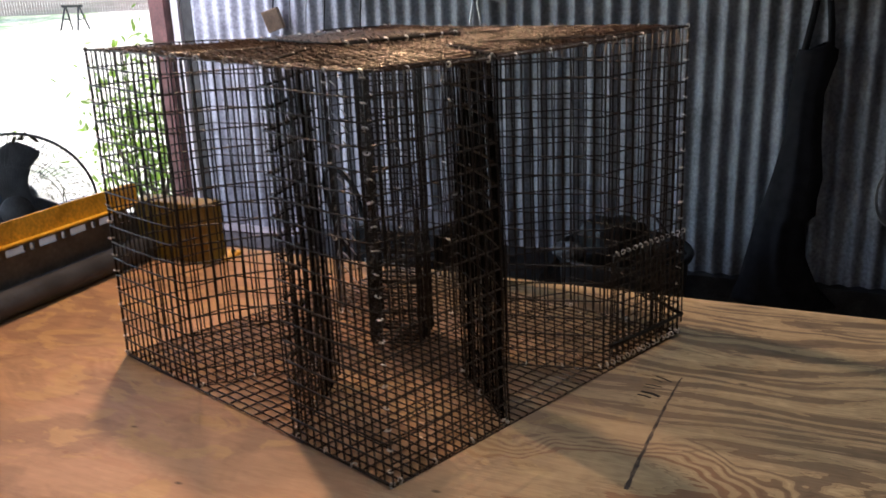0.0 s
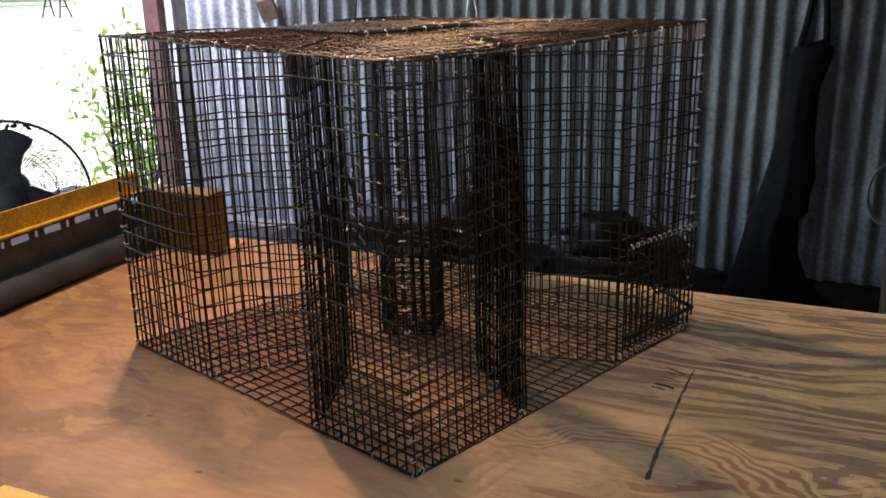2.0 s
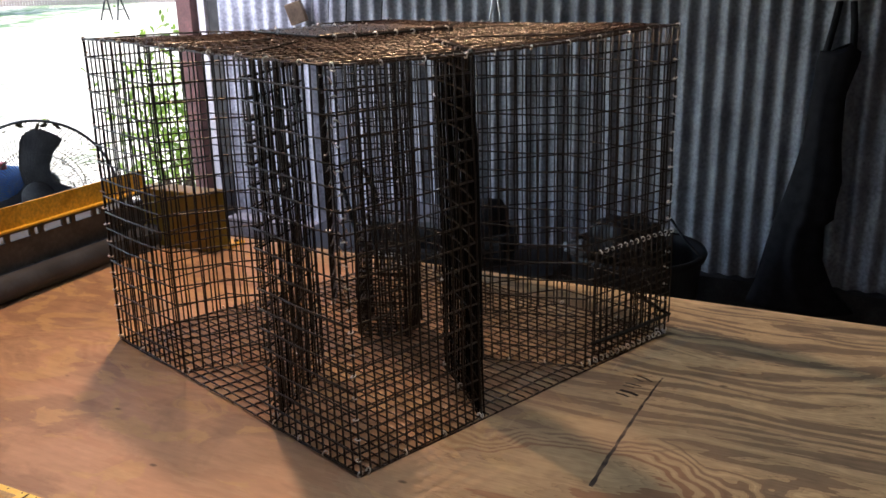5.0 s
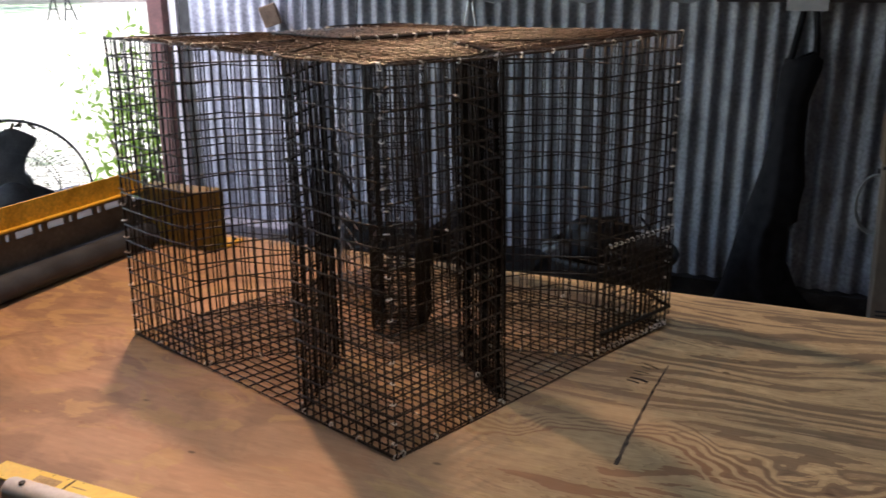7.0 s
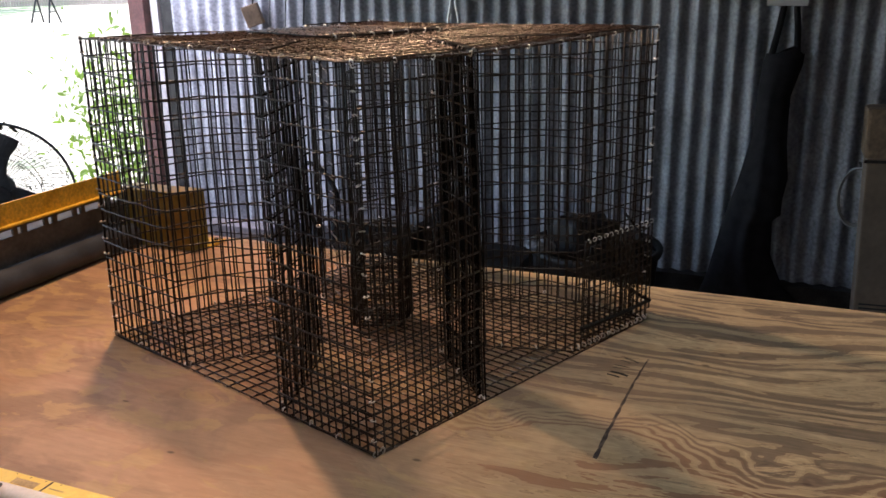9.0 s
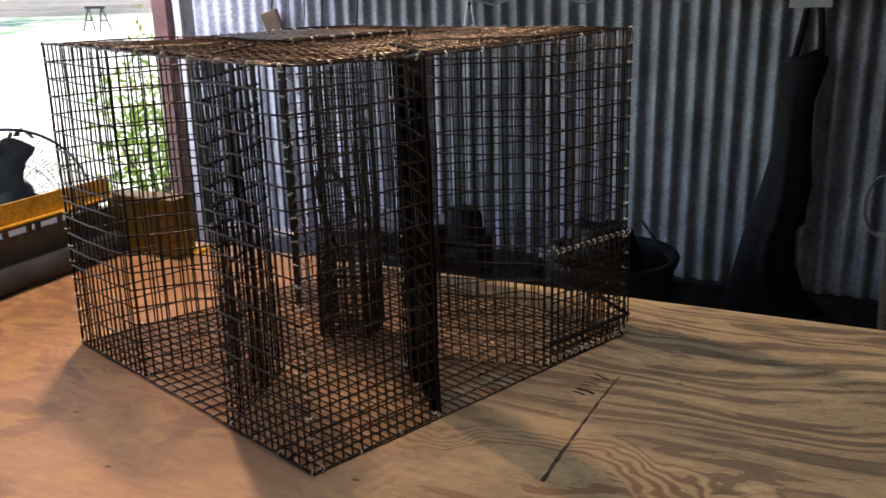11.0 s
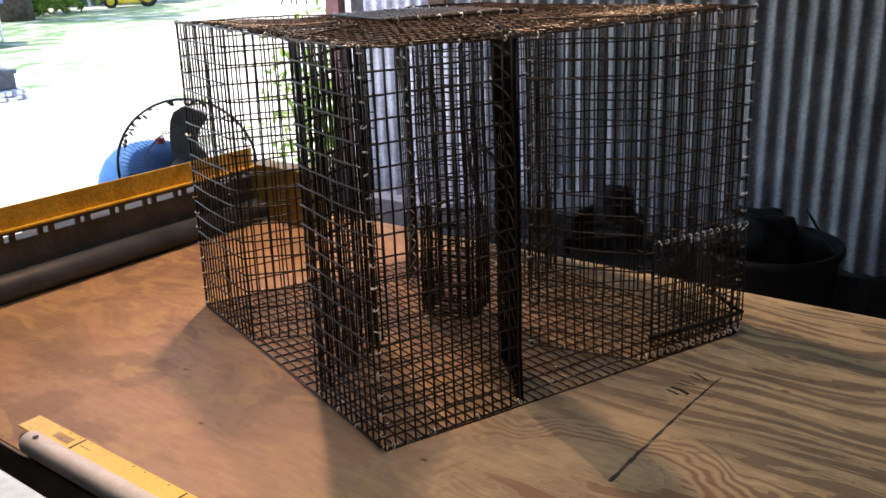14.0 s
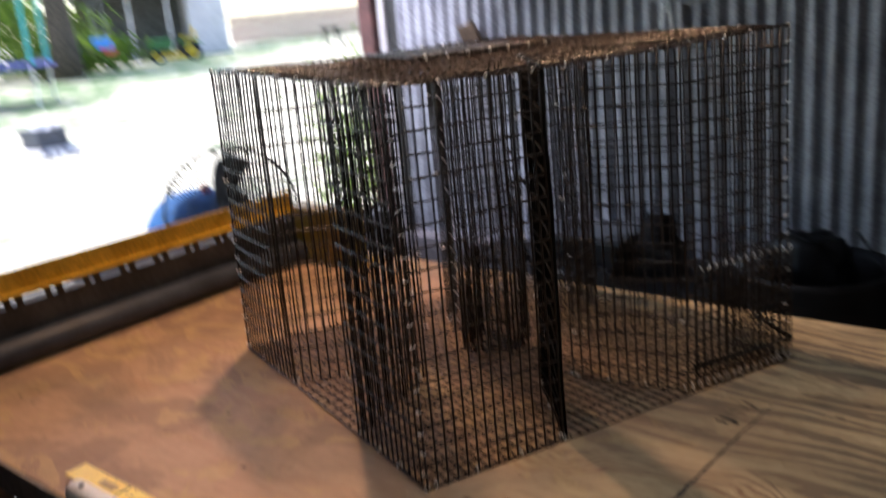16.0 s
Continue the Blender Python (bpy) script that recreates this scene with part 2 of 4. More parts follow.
M_CARD = mat("brown_card", (0.20, 0.145, 0.10), 0.85, vary=0.12, size=6)
M_DARKWALL = mat("shed_lining", (0.17, 0.168, 0.168), 0.8, vary=0.2, size=4)
M_FAN = mat("fan_grey", (0.105, 0.104, 0.108), 0.7, vary=0.2, size=20)
M_LINT_FOLIAGE = mat("lint_and_foliage", (0.16, 0.145, 0.085), 0.95, vary=0.3, size=40)
# bright metal of the bars that stand in for glints
M_GLINT = mat("glint_wire", (0.80, 0.80, 0.82), 0.30, metal=1.0, vary=0.1, size=60)
M_BAR = mat("slotted_steel", (0.105, 0.100, 0.092), 0.65, vary=0.25, size=15, bump=0.2)
M_ASH = mat("grey_board", (0.16, 0.16, 0.165), 0.8, vary=0.2, size=10)
M_SKY = mat("bright_blue_plastic", (0.05, 0.26, 0.75), 0.5, vary=0.1)
M_BLUE = mat("blue_plastic", (0.030, 0.115, 0.32), 0.7, vary=0.12, size=8, spec=0.2)
M_RED = mat("red_plastic", (0.5, 0.05, 0.05), 0.45, vary=0.1)
M_LEAF = mat("leaves", (0.07, 0.13, 0.025), 0.55, vary=0.35, size=3, second=(0.12, 0.17, 0.035))
_n, _l = M_LEAF.node_tree.nodes, M_LEAF.node_tree.links
_t, _m = _n.new("ShaderNodeBsdfTranslucent"), _n.new("ShaderNodeMixShader")
_t.inputs["Color"].default_value, _m.inputs[0].default_value = (0.22, 0.34, 0.05, 1), 0.5
_l.new(_n["Principled BSDF"].outputs[0], _m.inputs[1])
_l.new(_t.outputs[0], _m.inputs[2])
_l.new(_m.outputs[0], _n["Material Output"].inputs["Surface"])
M_BARK = mat("bark", (0.10, 0.075, 0.055), 0.9, vary=0.3, size=8, bump=0.6, bsize=30)
M_GREEN = mat("tractor_green", (0.03, 0.16, 0.04), 0.35, vary=0.1)
M_TRYEL = mat("tractor_yellow", (0.75, 0.50, 0.03), 0.4, vary=0.1)
M_TYRE = mat("tyre_rubber", (0.022, 0.022, 0.022), 0.85, vary=0.2)
M_TEAL = mat("teal_foam", (0.04, 0.38, 0.36), 0.6, vary=0.1)
M_NAVY = mat("navy_pad", (0.06, 0.06, 0.30), 0.6, vary=0.12)
M_FENCE = mat("weathered_fence", (0.52, 0.38, 0.33), 0.85, vary=0.2, size=4)
M_SIDING = mat("pale_siding", (0.74, 0.70, 0.74), 0.7, vary=0.08, size=2)
M_CRATE = mat("crate_grey", (0.06, 0.065, 0.09), 0.6, vary=0.2)
M_SACK = mat("black_sack", (0.016, 0.016, 0.017), 0.42, vary=0.2, size=12, bump=0.5, bsize=25, spec=0.3)
M_BAG = mat("crumpled_bag", (0.16, 0.16, 0.165), 0.3, vary=0.2, size=20)
M_CABLE = mat("pale_cable", (0.34, 0.34, 0.33), 0.5, vary=0.1)


def yard_material():
    """Pale bare sand, with a belt of grass across the yard and one worn patch before it."""
    m = mat("yard", (0.54, 0.49, 0.40), 0.95, vary=0.18, size=0.75, second=(0.085, 0.155, 0.055), bump=0.4, bsize=12, low=0.46, high=0.66)
    n, l = m.node_tree.nodes, m.node_tree.links
    patch = [r for r in n if r.bl_idname == "ShaderNodeMapRange"][0]
    big = patch.inputs[0].links[0].from_socket
    tc = n.new("ShaderNodeTexCoord")

    def along(weights, at):
        v = n.new("ShaderNodeVectorMath")
        v.operation = "DOT_PRODUCT"
        v.inputs[1].default_value = weights
        l.new(tc.outputs["Object"], v.inputs[0])
        span = n.new("ShaderNodeMapRange")
        span.inputs[1].default_value, span.inputs[2].default_value = at
        l.new(v.outputs["Value"], span.inputs[0])
        return span.outputs[0]

    belt = n.new("ShaderNodeValToRGB")
    e = belt.color_ramp.elements
    e[0].position, e[0].color = 0.0, (0.36, 0.36, 0.36, 1)
    e[1].position, e[1].color = 1.0, (0.30, 0.30, 0.30, 1)
    for at, v in ((0.26, 0.36), (0.34, 0.63), (0.55, 0.66), (0.62, 0.46), (1.0, 0.38)):
        belt.color_ramp.elements.new(at).color = (v, v, v, 1)
    l.new(along((-1.0, -0.75, 0.0), (1.75, 31.75)), belt.inputs[0])
    mp = n.new("ShaderNodeMapping")
    mp.inputs["Location"].default_value, mp.inputs["Scale"].default_value = (14.4 / 2.6, -7.4 / 1.3, 0), (1 / 2.6, 1 / 1.3, 0)
    l.new(tc.outputs["Object"], mp.inputs["Vector"])
    ln = n.new("ShaderNodeVectorMath")
    ln.operation = "LENGTH"
    l.new(mp.outputs[0], ln.inputs[0])
    worn = n.new("ShaderNodeMapRange")
    for k, v in enumerate((0.3, 1.3, 0.22, 0.0)):
        worn.inputs[k + 1].default_value = v
    l.new(ln.outputs["Value"], worn.inputs[0])
    tuft = n.new("ShaderNodeTexNoise")
    tuft.inputs["Scale"].default_value, tuft.inputs["Detail"].default_value, tuft.inputs["Roughness"].default_value = 1.7, 6, 0.65
    l.new(tc.outputs["Object"], tuft.inputs["Vector"])
    broken = n.new("ShaderNodeMapRange")
    for k, v in enumerate((0.3, 0.7, -0.24, 0.20)):
        broken.inputs[k + 1].default_value = v
    l.new(tuft.outputs["Fac"], broken.inputs[0])
    rough_total = n.new("ShaderNodeMath")
    l.new(big, rough_total.inputs[0])
    l.new(broken.outputs[0], rough_total.inputs[1])
    total = rough_total.outputs[0]
    for source in (belt.outputs["Color"], worn.outputs[0]):
        add = n.new("ShaderNodeMath")
        l.new(total, add.inputs[0])
        l.new(source, add.inputs[1])
        total = add.outputs[0]
    off = n.new("ShaderNodeMath")
    off.operation = "SUBTRACT"
    off.inputs[1].default_value = 0.50
    l.new(total, off.inputs[0])
    l.new(off.outputs[0], patch.inputs[0])
    return m


M_YARD = yard_material()

# ---- mesh helpers ----
def obj(name, bm, material, parent=None, smooth=False):
    me = bpy.data.meshes.new(name)
    bm.normal_update()
    bm.to_mesh(me)
    bm.free()
    me.materials.append(material)
    if smooth:
        for p in me.polygons:
            p.use_smooth = True
    ob = new(name, me)
    if parent:
        ob.parent = parent
    return ob


def part(name, bm, material, parent, label="", smooth=False):
    ob = obj(name, bm, material, parent, smooth)
    if label:
        ob["label"] = label
    return ob


def thing(name, label, category, at=(0, 0, 0), group="", kind=""):
    ob = new(name)
    ob.empty_display_size = 0.05
    ob.location = at
    return tagged(ob, label, category, group, kind)


def box(bm, x0, x1, y0, y1, z0, z1, bevel=0.0, m=None):
    r = bmesh.ops.create_cube(bm, size=1)
    vs = r["verts"]
    bmesh.ops.transform(bm, matrix=Matrix.Translation(((x0 + x1) / 2, (y0 + y1) / 2, (z0 + z1) / 2)) @ Matrix.Diagonal((x1 - x0, y1 - y0, z1 - z0, 1)), verts=vs)
    if bevel:
        es = list({e for v in vs for e in v.link_edges})
        r = bmesh.ops.bevel(bm, geom=es, offset=bevel, segments=2, affect="EDGES", profile=0.6)
        vs = list({v for f in r["faces"] for v in f.verts} | {v for v in vs if v.is_valid})
    if m is not None:
        bmesh.ops.transform(bm, matrix=m, verts=vs)
    return bm


def boxed(x0, x1, y0, y1, z0, z1, bevel=0.0, m=None):
    return box(bmesh.new(), x0, x1, y0, y1, z0, z1, bevel, m)


def tube(bm, pts, r, n=8, caps=True, closed=False):
    """A round bar along a line of points; r is one radius or one for each point."""
    pts = [Vector(p) for p in pts]
    rs = r if isinstance(r, (list, tuple)) else [r] * len(pts)
    rings, prev = [], None
    for i, p in enumerate(pts):
        if closed:
            d = pts[(i + 1) % len(pts)] - pts[i - 1]
        else:
            d = pts[min(i + 1, len(pts) - 1)] - pts[max(i - 1, 0)]
        d.normalize()
        if prev is None:
            prev = d.orthogonal().normalized()
        a = (prev - d * prev.dot(d)).normalized()
        b = d.cross(a)
        prev = a
        rings.append([bm.verts.new(p + (a * math.cos(2 * math.pi * k / n) + b * math.sin(2 * math.pi * k / n)) * rs[i]) for k in range(n)])
    pairs = list(zip(rings, rings[1:])) + ([(rings[-1], rings[0])] if closed else [])
    for u, v in pairs:
        for k in range(n):
            bm.faces.new((u[k], u[(k + 1) % n], v[(k + 1) % n], v[k]))
    if caps and not closed:
        bm.faces.new(rings[0][::-1])
        bm.faces.new(rings[-1])
    return bm


def tubed(pts, r, n=8, **k):
    return tube(bmesh.new(), pts, r, n, **k)


def lathe(bm, profile, n=32, m=None, close=False):
    """Turns a profile of (radius, height) round the z axis."""
    rings = []
    for r, z in profile:
        rings.append([bm.verts.new((r * math.cos(2 * math.pi * k / n), r * math.sin(2 * math.pi * k / n), z)) for k in range(n)])
    for u, v in zip(rings, rings[1:]):
        for k in range(n):
            bm.faces.new((u[k], u[(k + 1) % n], v[(k + 1) % n], v[k]))
    if close:
        bm.faces.new(rings[0][::-1])
        bm.faces.new(rings[-1])
    if m is not None:
        bmesh.ops.transform(bm, matrix=m, verts=[v for r in rings for v in r])
    return bm


def torus_mesh(name, R, r, n, k, material, squash=1.0):
    bm = bmesh.new()
    tube(bm, [(R * math.cos(2 * math.pi * i / n), R * squash * math.sin(2 * math.pi * i / n), 0) for i in range(n)], r, k, closed=True)
    me = bpy.data.meshes.new(name)
    bm.to_mesh(me)
    bm.free()
    me.materials.append(material)
    for p in me.polygons:
        p.use_smooth = True
    return me

# ---- the shed ----
TOP = 0.90                 # height of the bench
WALL_Y = 2.50
PITCH, WAVE = 0.0678, 0.0104


def corrugated(name, x0, x1, z0, z1, y, flip=1):
    bm = bmesh.new()
    steps = int((x1 - x0) / PITCH * 10)
    rows = [z0, (z0 + z1) / 2, z1]
    front, back = [], []
    for i in range(steps + 1):
        x = x0 + (x1 - x0) * i / steps
        o = WAVE * math.sin(2 * math.pi * x / PITCH)
        front.append([bm.verts.new((x, y + o, z)) for z in rows])
        back.append([bm.verts.new((x, y + o + 0.0012, z)) for z in rows])
    for i in range(steps):
        for j in range(2):
            bm.faces.new((front[i][j], front[i + 1][j], front[i + 1][j + 1], front[i][j + 1]))
            bm.faces.new((back[i + 1][j], back[i][j], back[i][j + 1], back[i + 1][j + 1]))
    return obj(name, bm, M_GALV, smooth=True)


wall = corrugated("wall_north", -2.26, 3.6, 0.30, 2.66, WALL_Y)
tagged(wall, "grey galvanised corrugated sheet wall of the shed", "wall", kind="structure")
wall_e = obj("wall_east", boxed(3.6, 3.68, -3.2, 2.6, 0, 2.66), M_DARKWALL)
tagged(wall_e, "dark plain closing wall of the shed", "wall", kind="structure")
wall_s = obj("wall_south", boxed(-2.4, 3.68, -3.28, -3.2, 0, 2.66), M_DARKWALL)
tagged(wall_s, "dark plain closing wall of the shed", "wall", kind="structure")
# unseen wall with a raised sill, added to limit the light coming in
bm = boxed(-2.46, -2.38, -3.2, -0.30, 0, 2.66)
box(bm, -2.46, -2.38, -0.30, 2.438, 0, 0.46)
box(bm, -2.46, -2.38, 0.80, 1.90, 0.46, 0.60)
box(bm, -2.46, -2.38, -0.30, 2.438, 2.50, 2.66)
wall_w = obj("wall_west", bm, M_DARKWALL)
tagged(wall_w, "dark unseen closing wall, added to limit light from the open side", "wall", kind="structure")
# the gap left in the roof is made up for the overhead fill
bm = boxed(-2.50, -0.04, -3.3, 2.7, 2.66, 2.72)
box(bm, 0.58, 3.7, -3.3, 2.7, 2.66, 2.72)
box(bm, -0.04, 0.58, -3.3, -0.26, 2.66, 2.72)
box(bm, -0.04, 0.58, 0.26, 2.7, 2.66, 2.72)
roof = obj("ceiling", bm, M_DARKWALL)
tagged(roof, "dark underside of the shed roof", "ceiling", kind="structure")
# added overhang, out of view, that keeps the sun off the floor
eave = obj("trim_sun_block", boxed(-3.62, -2.50, -0.05, 2.75, 2.60, 2.655), M_DARKWALL)
tagged(eave, "dark unseen overhang added to keep sun out of the shed", "roof overhang", kind="structure")
floor = obj("floor", boxed(-2.6, 3.7, -3.3, 2.6, -0.10, 0.0), M_CONC)
tagged(floor, "grey concrete slab of the shed", "floor", kind="structure")
sill = obj("trim_sill", boxed(-2.26, -1.70, 2.40, 2.56, 0.0, 0.34, 0.006), M_SILL)
tagged(sill, "low concrete upstand under the sheet wall", "sill", kind="structure")
# dark strip put in where the foot of the wall only falls into shade
sole = obj("trim_base_shade", boxed(-1.698, 3.6, 2.45, 2.56, 0.0, 0.33, 0.004), M_STEEL)
tagged(sole, "dark strip standing in for shade at the wall's foot", "sole plate", kind="structure")
girt = obj("trim_girt", boxed(0.05, 3.6, 2.425, 2.475, 1.352, 1.44, 0.003), M_OLDWOOD)
tagged(girt, "dark timber rail across the sheet wall", "timber rail", kind="structure")

post = thing("corner_post", "red-brown painted corner post beside the open side", "post", kind="structure")
part("post_shaft", boxed(-2.46, -2.375, 2.44, 2.53, 0, 2.66, 0.004), M_POST, post)
part("edge_trim", boxed(-2.365, -2.325, 2.475, 2.50, 0, 2.66, 0.002), M_WHITE, post, "pale metal edge strip")
part("cover_strip", boxed(-2.32, -2.262, 2.49, 2.52, 0, 2.66, 0.002), M_STEEL, post, "dark flashing strip")
ground = obj("ground", bmesh.new(), M_YARD)
bm = bmesh.new()
bmesh.ops.create_grid(bm, x_segments=60, y_segments=60, size=1)
for v in bm.verts:
    x, y = math.copysign(abs(v.co.x) ** 2.2 * 400, v.co.x), math.copysign(abs(v.co.y) ** 2.2 * 400, v.co.y)
    v.co = (x, y, -0.06 + 0.03 * noise.noise((x * 0.4, y * 0.4, 0)))
bm.to_mesh(ground.data)
bm.free()
tagged(ground, "sunlit sandy yard with patches of grass", "ground", kind="structure")

# ---- the bench ----
X0, X1, Y0, Y1 = -0.93, 1.75, -0.246, 0.688
bench = thing("work_bench", "long workbench with a worn plywood top and timber legs", "workbench")
bm = boxed(X0, X1, Y0, Y1, TOP - 0.018, TOP, 0.0015)
part("plywood_top", bm, M_PLY, bench, "worn plywood sheet with wavy grain, reddish at one end")
part("front_fascia", boxed(X0, X1, Y0 - 0.0045, Y0 - 0.0005, TOP - 0.044, TOP - 0.0008, 0.001), M_FASCIA, bench, "grey-brown edge board along the front")
part("rear_rail", boxed(X0 + 0.02, X1 - 0.02, Y1 - 0.06, Y1 - 0.02, TOP - 0.11, TOP - 0.019, 0.002), M_WOOD, bench)
part("front_rail", boxed(X0 + 0.13, X1 - 0.02, Y0 + 0.002, Y0 + 0.03, TOP - 0.043, TOP - 0.019, 0.002), M_WOOD, bench)
for x in (X0 + 0.05, X1 - 0.12):
    for y in (Y0 + 0.03, Y1 - 0.10):
        part("leg", boxed(x, x + 0.07, y, y + 0.07, 0, TOP - 0.111, 0.003), M_WOOD, bench)

# ---- the trap ----
# corners on the bench and the slightly leaning corners of the top
NB, RB, FB, LB = Vector((0.0, -0.008, 0)), Vector((0.218, 0.523, 0)), Vector((-0.327, 0.676, 0)), Vector((-0.544, 0.171, 0))
HIGH = 0.454
LEAN_AT = {"NB": Vector((-0.021, 0.024, -0.007)), "RB": Vector((-0.004, -0.008, 0.004)), "LB": Vector((-0.015, 0.022, -0.001)), "FB": Vector((-0.003, 0.004, 0.0))}
GROUND_Z = TOP + 0.0024
WR = 0.00122


def up(p, h):
    """The place at height h (0 to 1) over a floor point, with the lean of the nearest corners."""
    w, s = 0.0, Vector()
    for key, c in (("NB", NB), ("RB", RB), ("FB", FB), ("LB", LB)):
        k = 1.0 / (0.0004 + (p - c).xy.length_squared)
        w += k
        s += LEAN_AT[key] * k
    q = Vector((p.x, p.y, GROUND_Z)) + s / w * h
    q.z += HIGH * h
    return q


def bars(at, nu, nv, r=WR, seg=6, rough=0.0009, over=0.95):
    """Welded mesh across a patch at(u, v), u and v from 0 to 1: the lines of its outer bars, then of its inner bars. The two layers touch."""
    edge, inner = [], []
    o = (at(0.5, 0.5) - at(0.48, 0.5)).cross(at(0.5, 0.5) - at(0.5, 0.48)).normalized() * r * over

    def jog(p):
        n = noise.noise_vector(p * 9.0) * rough * 1.6 + noise.noise_vector(p * 31.0) * rough
        return p + n
    for i in range(nu + 1):
        u = i / nu
        su = min(max(u + random.uniform(-0.0007, 0.0007), 0), 1)
        (edge if i in (0, nu) else inner).append([jog(at(su, k / seg)) + o for k in range(seg + 1)])
    for j in range(nv + 1):
        v = j / nv
        (edge if j in (0, nv) else inner).append([jog(at(k / (seg + 2), v)) - o for k in range(seg + 3)])
    return edge, inner


def panel(name, label, single, *a, **k):
    """A panel of welded mesh; single: every inner bar is a part, otherwise they stay one piece."""
    r = k.get("r", WR)
    coat = k.pop("coat", M_WIRE)
    edge, inner = bars(*a, **k)
    bm = bmesh.new()
    for pts in edge if single else edge + inner:
        tube(bm, pts, r, 6)
    ob = part(name, bm, coat, trap, label, smooth=True)
    if single:
        for pts in inner:
            part("wire", tubed(pts, r, 6), coat, ob, smooth=True)
    else:
        ob["kind"] = "stuff"
    return ob


def upright(a, b, bulge=0.0, h0=0.0, h1=1.0, shift=0.0):
    n = (b - a).cross(Vector((0, 0, 1))).normalized()

    def at(u, v):
        p = a.lerp(b, u) + n * shift
        q = up(p, h0 + (h1 - h0) * v)
        return q + n * bulge * math.sin(math.pi * u) * math.sin(math.pi * (0.15 + 0.8 * v))
    return at


# openings of the four entry funnels, with their inner lips
FRN, FRF = Vector((0.068, 0.170, 0)), Vector((0.144, 0.363, 0))
FLN, FLF = Vector((-0.166, 0.050, 0)), Vector((-0.366, 0.116, 0))
BLN, BLF = Vector((-0.474, 0.341, 0)), Vector((-0.387, 0.538, 0))
BRN, BRF = Vector((0.036, 0.581, 0)), Vector((-0.146, 0.629, 0))
LIP = {"FRN": Vector((-0.037, 0.284, 0)), "FRF": Vector((-0.012, 0.328, 0)), "FLN": Vector((-0.206, 0.216, 0)), "FLF": Vector((-0.250, 0.226, 0)),
       "BLN": Vector((-0.326, 0.372, 0)), "BLF": Vector((-0.314, 0.420, 0)), "BRN": Vector((-0.092, 0.462, 0)), "BRF": Vector((-0.136, 0.474, 0))}

trap = thing("wire_trap", "square black coated wire fish trap standing on the plywood bench", "fish trap")
CELL = 0.0132
SIDES = [("side_panel", NB, FRN, 0.002), ("side_panel", FRF, RB, 0.002), ("side_panel", FLN, NB, 0.002), ("side_panel", LB, FLF, 0.004),
         ("side_panel", BLN, LB, 0.002), ("side_panel", FB, BLF, 0.002), ("side_panel", RB, BRN, 0.002), ("side_panel", BRF, FB, 0.002)]
for name, a, b, bulge in SIDES:
    panel(name, "", NB in (a, b) or a in (FRF, LB), upright(a, b, bulge), max(6, round((b - a).length / CELL)), 18, over=-0.95 if (a, b) in ((FLN, NB), (LB, FLF)) else 0.95)
for key, a in (("FRN", FRN), ("FRF", FRF), ("FLN", FLN), ("FLF", FLF), ("BLN", BLN), ("BLF", BLF), ("BRN", BRN), ("BRF", BRF)):
    b = LIP[key]
    panel("funnel_panel", "inward slanting funnel wall of the same mesh", False, upright(a, b, 0.006 if key[2] == "N" else -0.006), round((b - a).length / CELL), 18, coat=M_DULL if key == "FRN" else M_WIRE)

    if key == "FRN":
        panel("funnel_overlap", "overlapping strip of mesh wired along the funnel wall", False, upright(a, a.lerp(b, 0.97), 0.006, shift=0.0035), 15, 18, coat=M_DULL)
    if key == "FLN":
        panel("funnel_lining", "second, wider-spaced layer of mesh inside the funnel", False, upright(a, b, 0.004, shift=0.007), round((b - a).length / CELL * 0.6), 18, coat=M_DULL)


def floor_at(u, v):
    p = NB.lerp(RB, u).lerp(LB.lerp(FB, u), v)
    return Vector((p.x, p.y, GROUND_Z))


def top_at(u, v):
    p = NB.lerp(RB, u).lerp(LB.lerp(FB, u), v)
    q = up(p, 1.0)
    q.z += -0.006 * math.sin(math.pi * u) * (1 - 0.6 * math.sin(math.pi * v)) 
    return q


panel("floor_panel", "mesh lying on the bench, its wire coloured with lamp glow", True, floor_at, 43, 22, seg=10, rough=0.0005, coat=M_WARM_WIRE)
panel("top_panel", "coppery mesh over the top, its wire coloured with lamp glow", True, top_at, 43, 22, seg=12, rough=0.0010, over=-0.3, coat=M_WARM_WIRE)

# lid over the bait well: a bowed flap with a bound edge
FLAP = [Vector((-0.171, 0.248, 0)), Vector((-0.083, 0.432, 0)), Vector((-0.262, 0.500, 0)), Vector((-0.355, 0.318, 0))]


def flap_at(u, v):
    p = FLAP[0].lerp(FLAP[1], u).lerp(FLAP[3].lerp(FLAP[2], u), v)
    q = up(p, 1.0)
    q.z += 0.0026 + 0.0015 * math.sin(math.pi * u) * (0.2 + v)
    return q


lid = panel("lid_flap", "bowed mesh flap over the middle of the top", False, flap_at, 16, 8, rough=0.001, coat=M_WARM_WIRE)
for a, b in (((0, 0), (1, 0)), ((1, 0), (1, 1)), ((1, 1), (0, 1)), ((0, 1), (0, 0))):
    pts = [flap_at(a[0] + (b[0] - a[0]) * k / 8, a[1] + (b[1] - a[1]) * k / 8) for k in range(9)]
    part("edge_binding", tubed(pts, 0.0014, 8), M_BLACK, lid, "black split-hose edging", smooth=True)

# bait well: a square mesh column in the middle, hanging from the top
BW = [Vector((-0.196, 0.318, 0)), Vector((-0.128, 0.338, 0)), Vector((-0.140, 0.404, 0)), Vector((-0.214, 0.386, 0))]
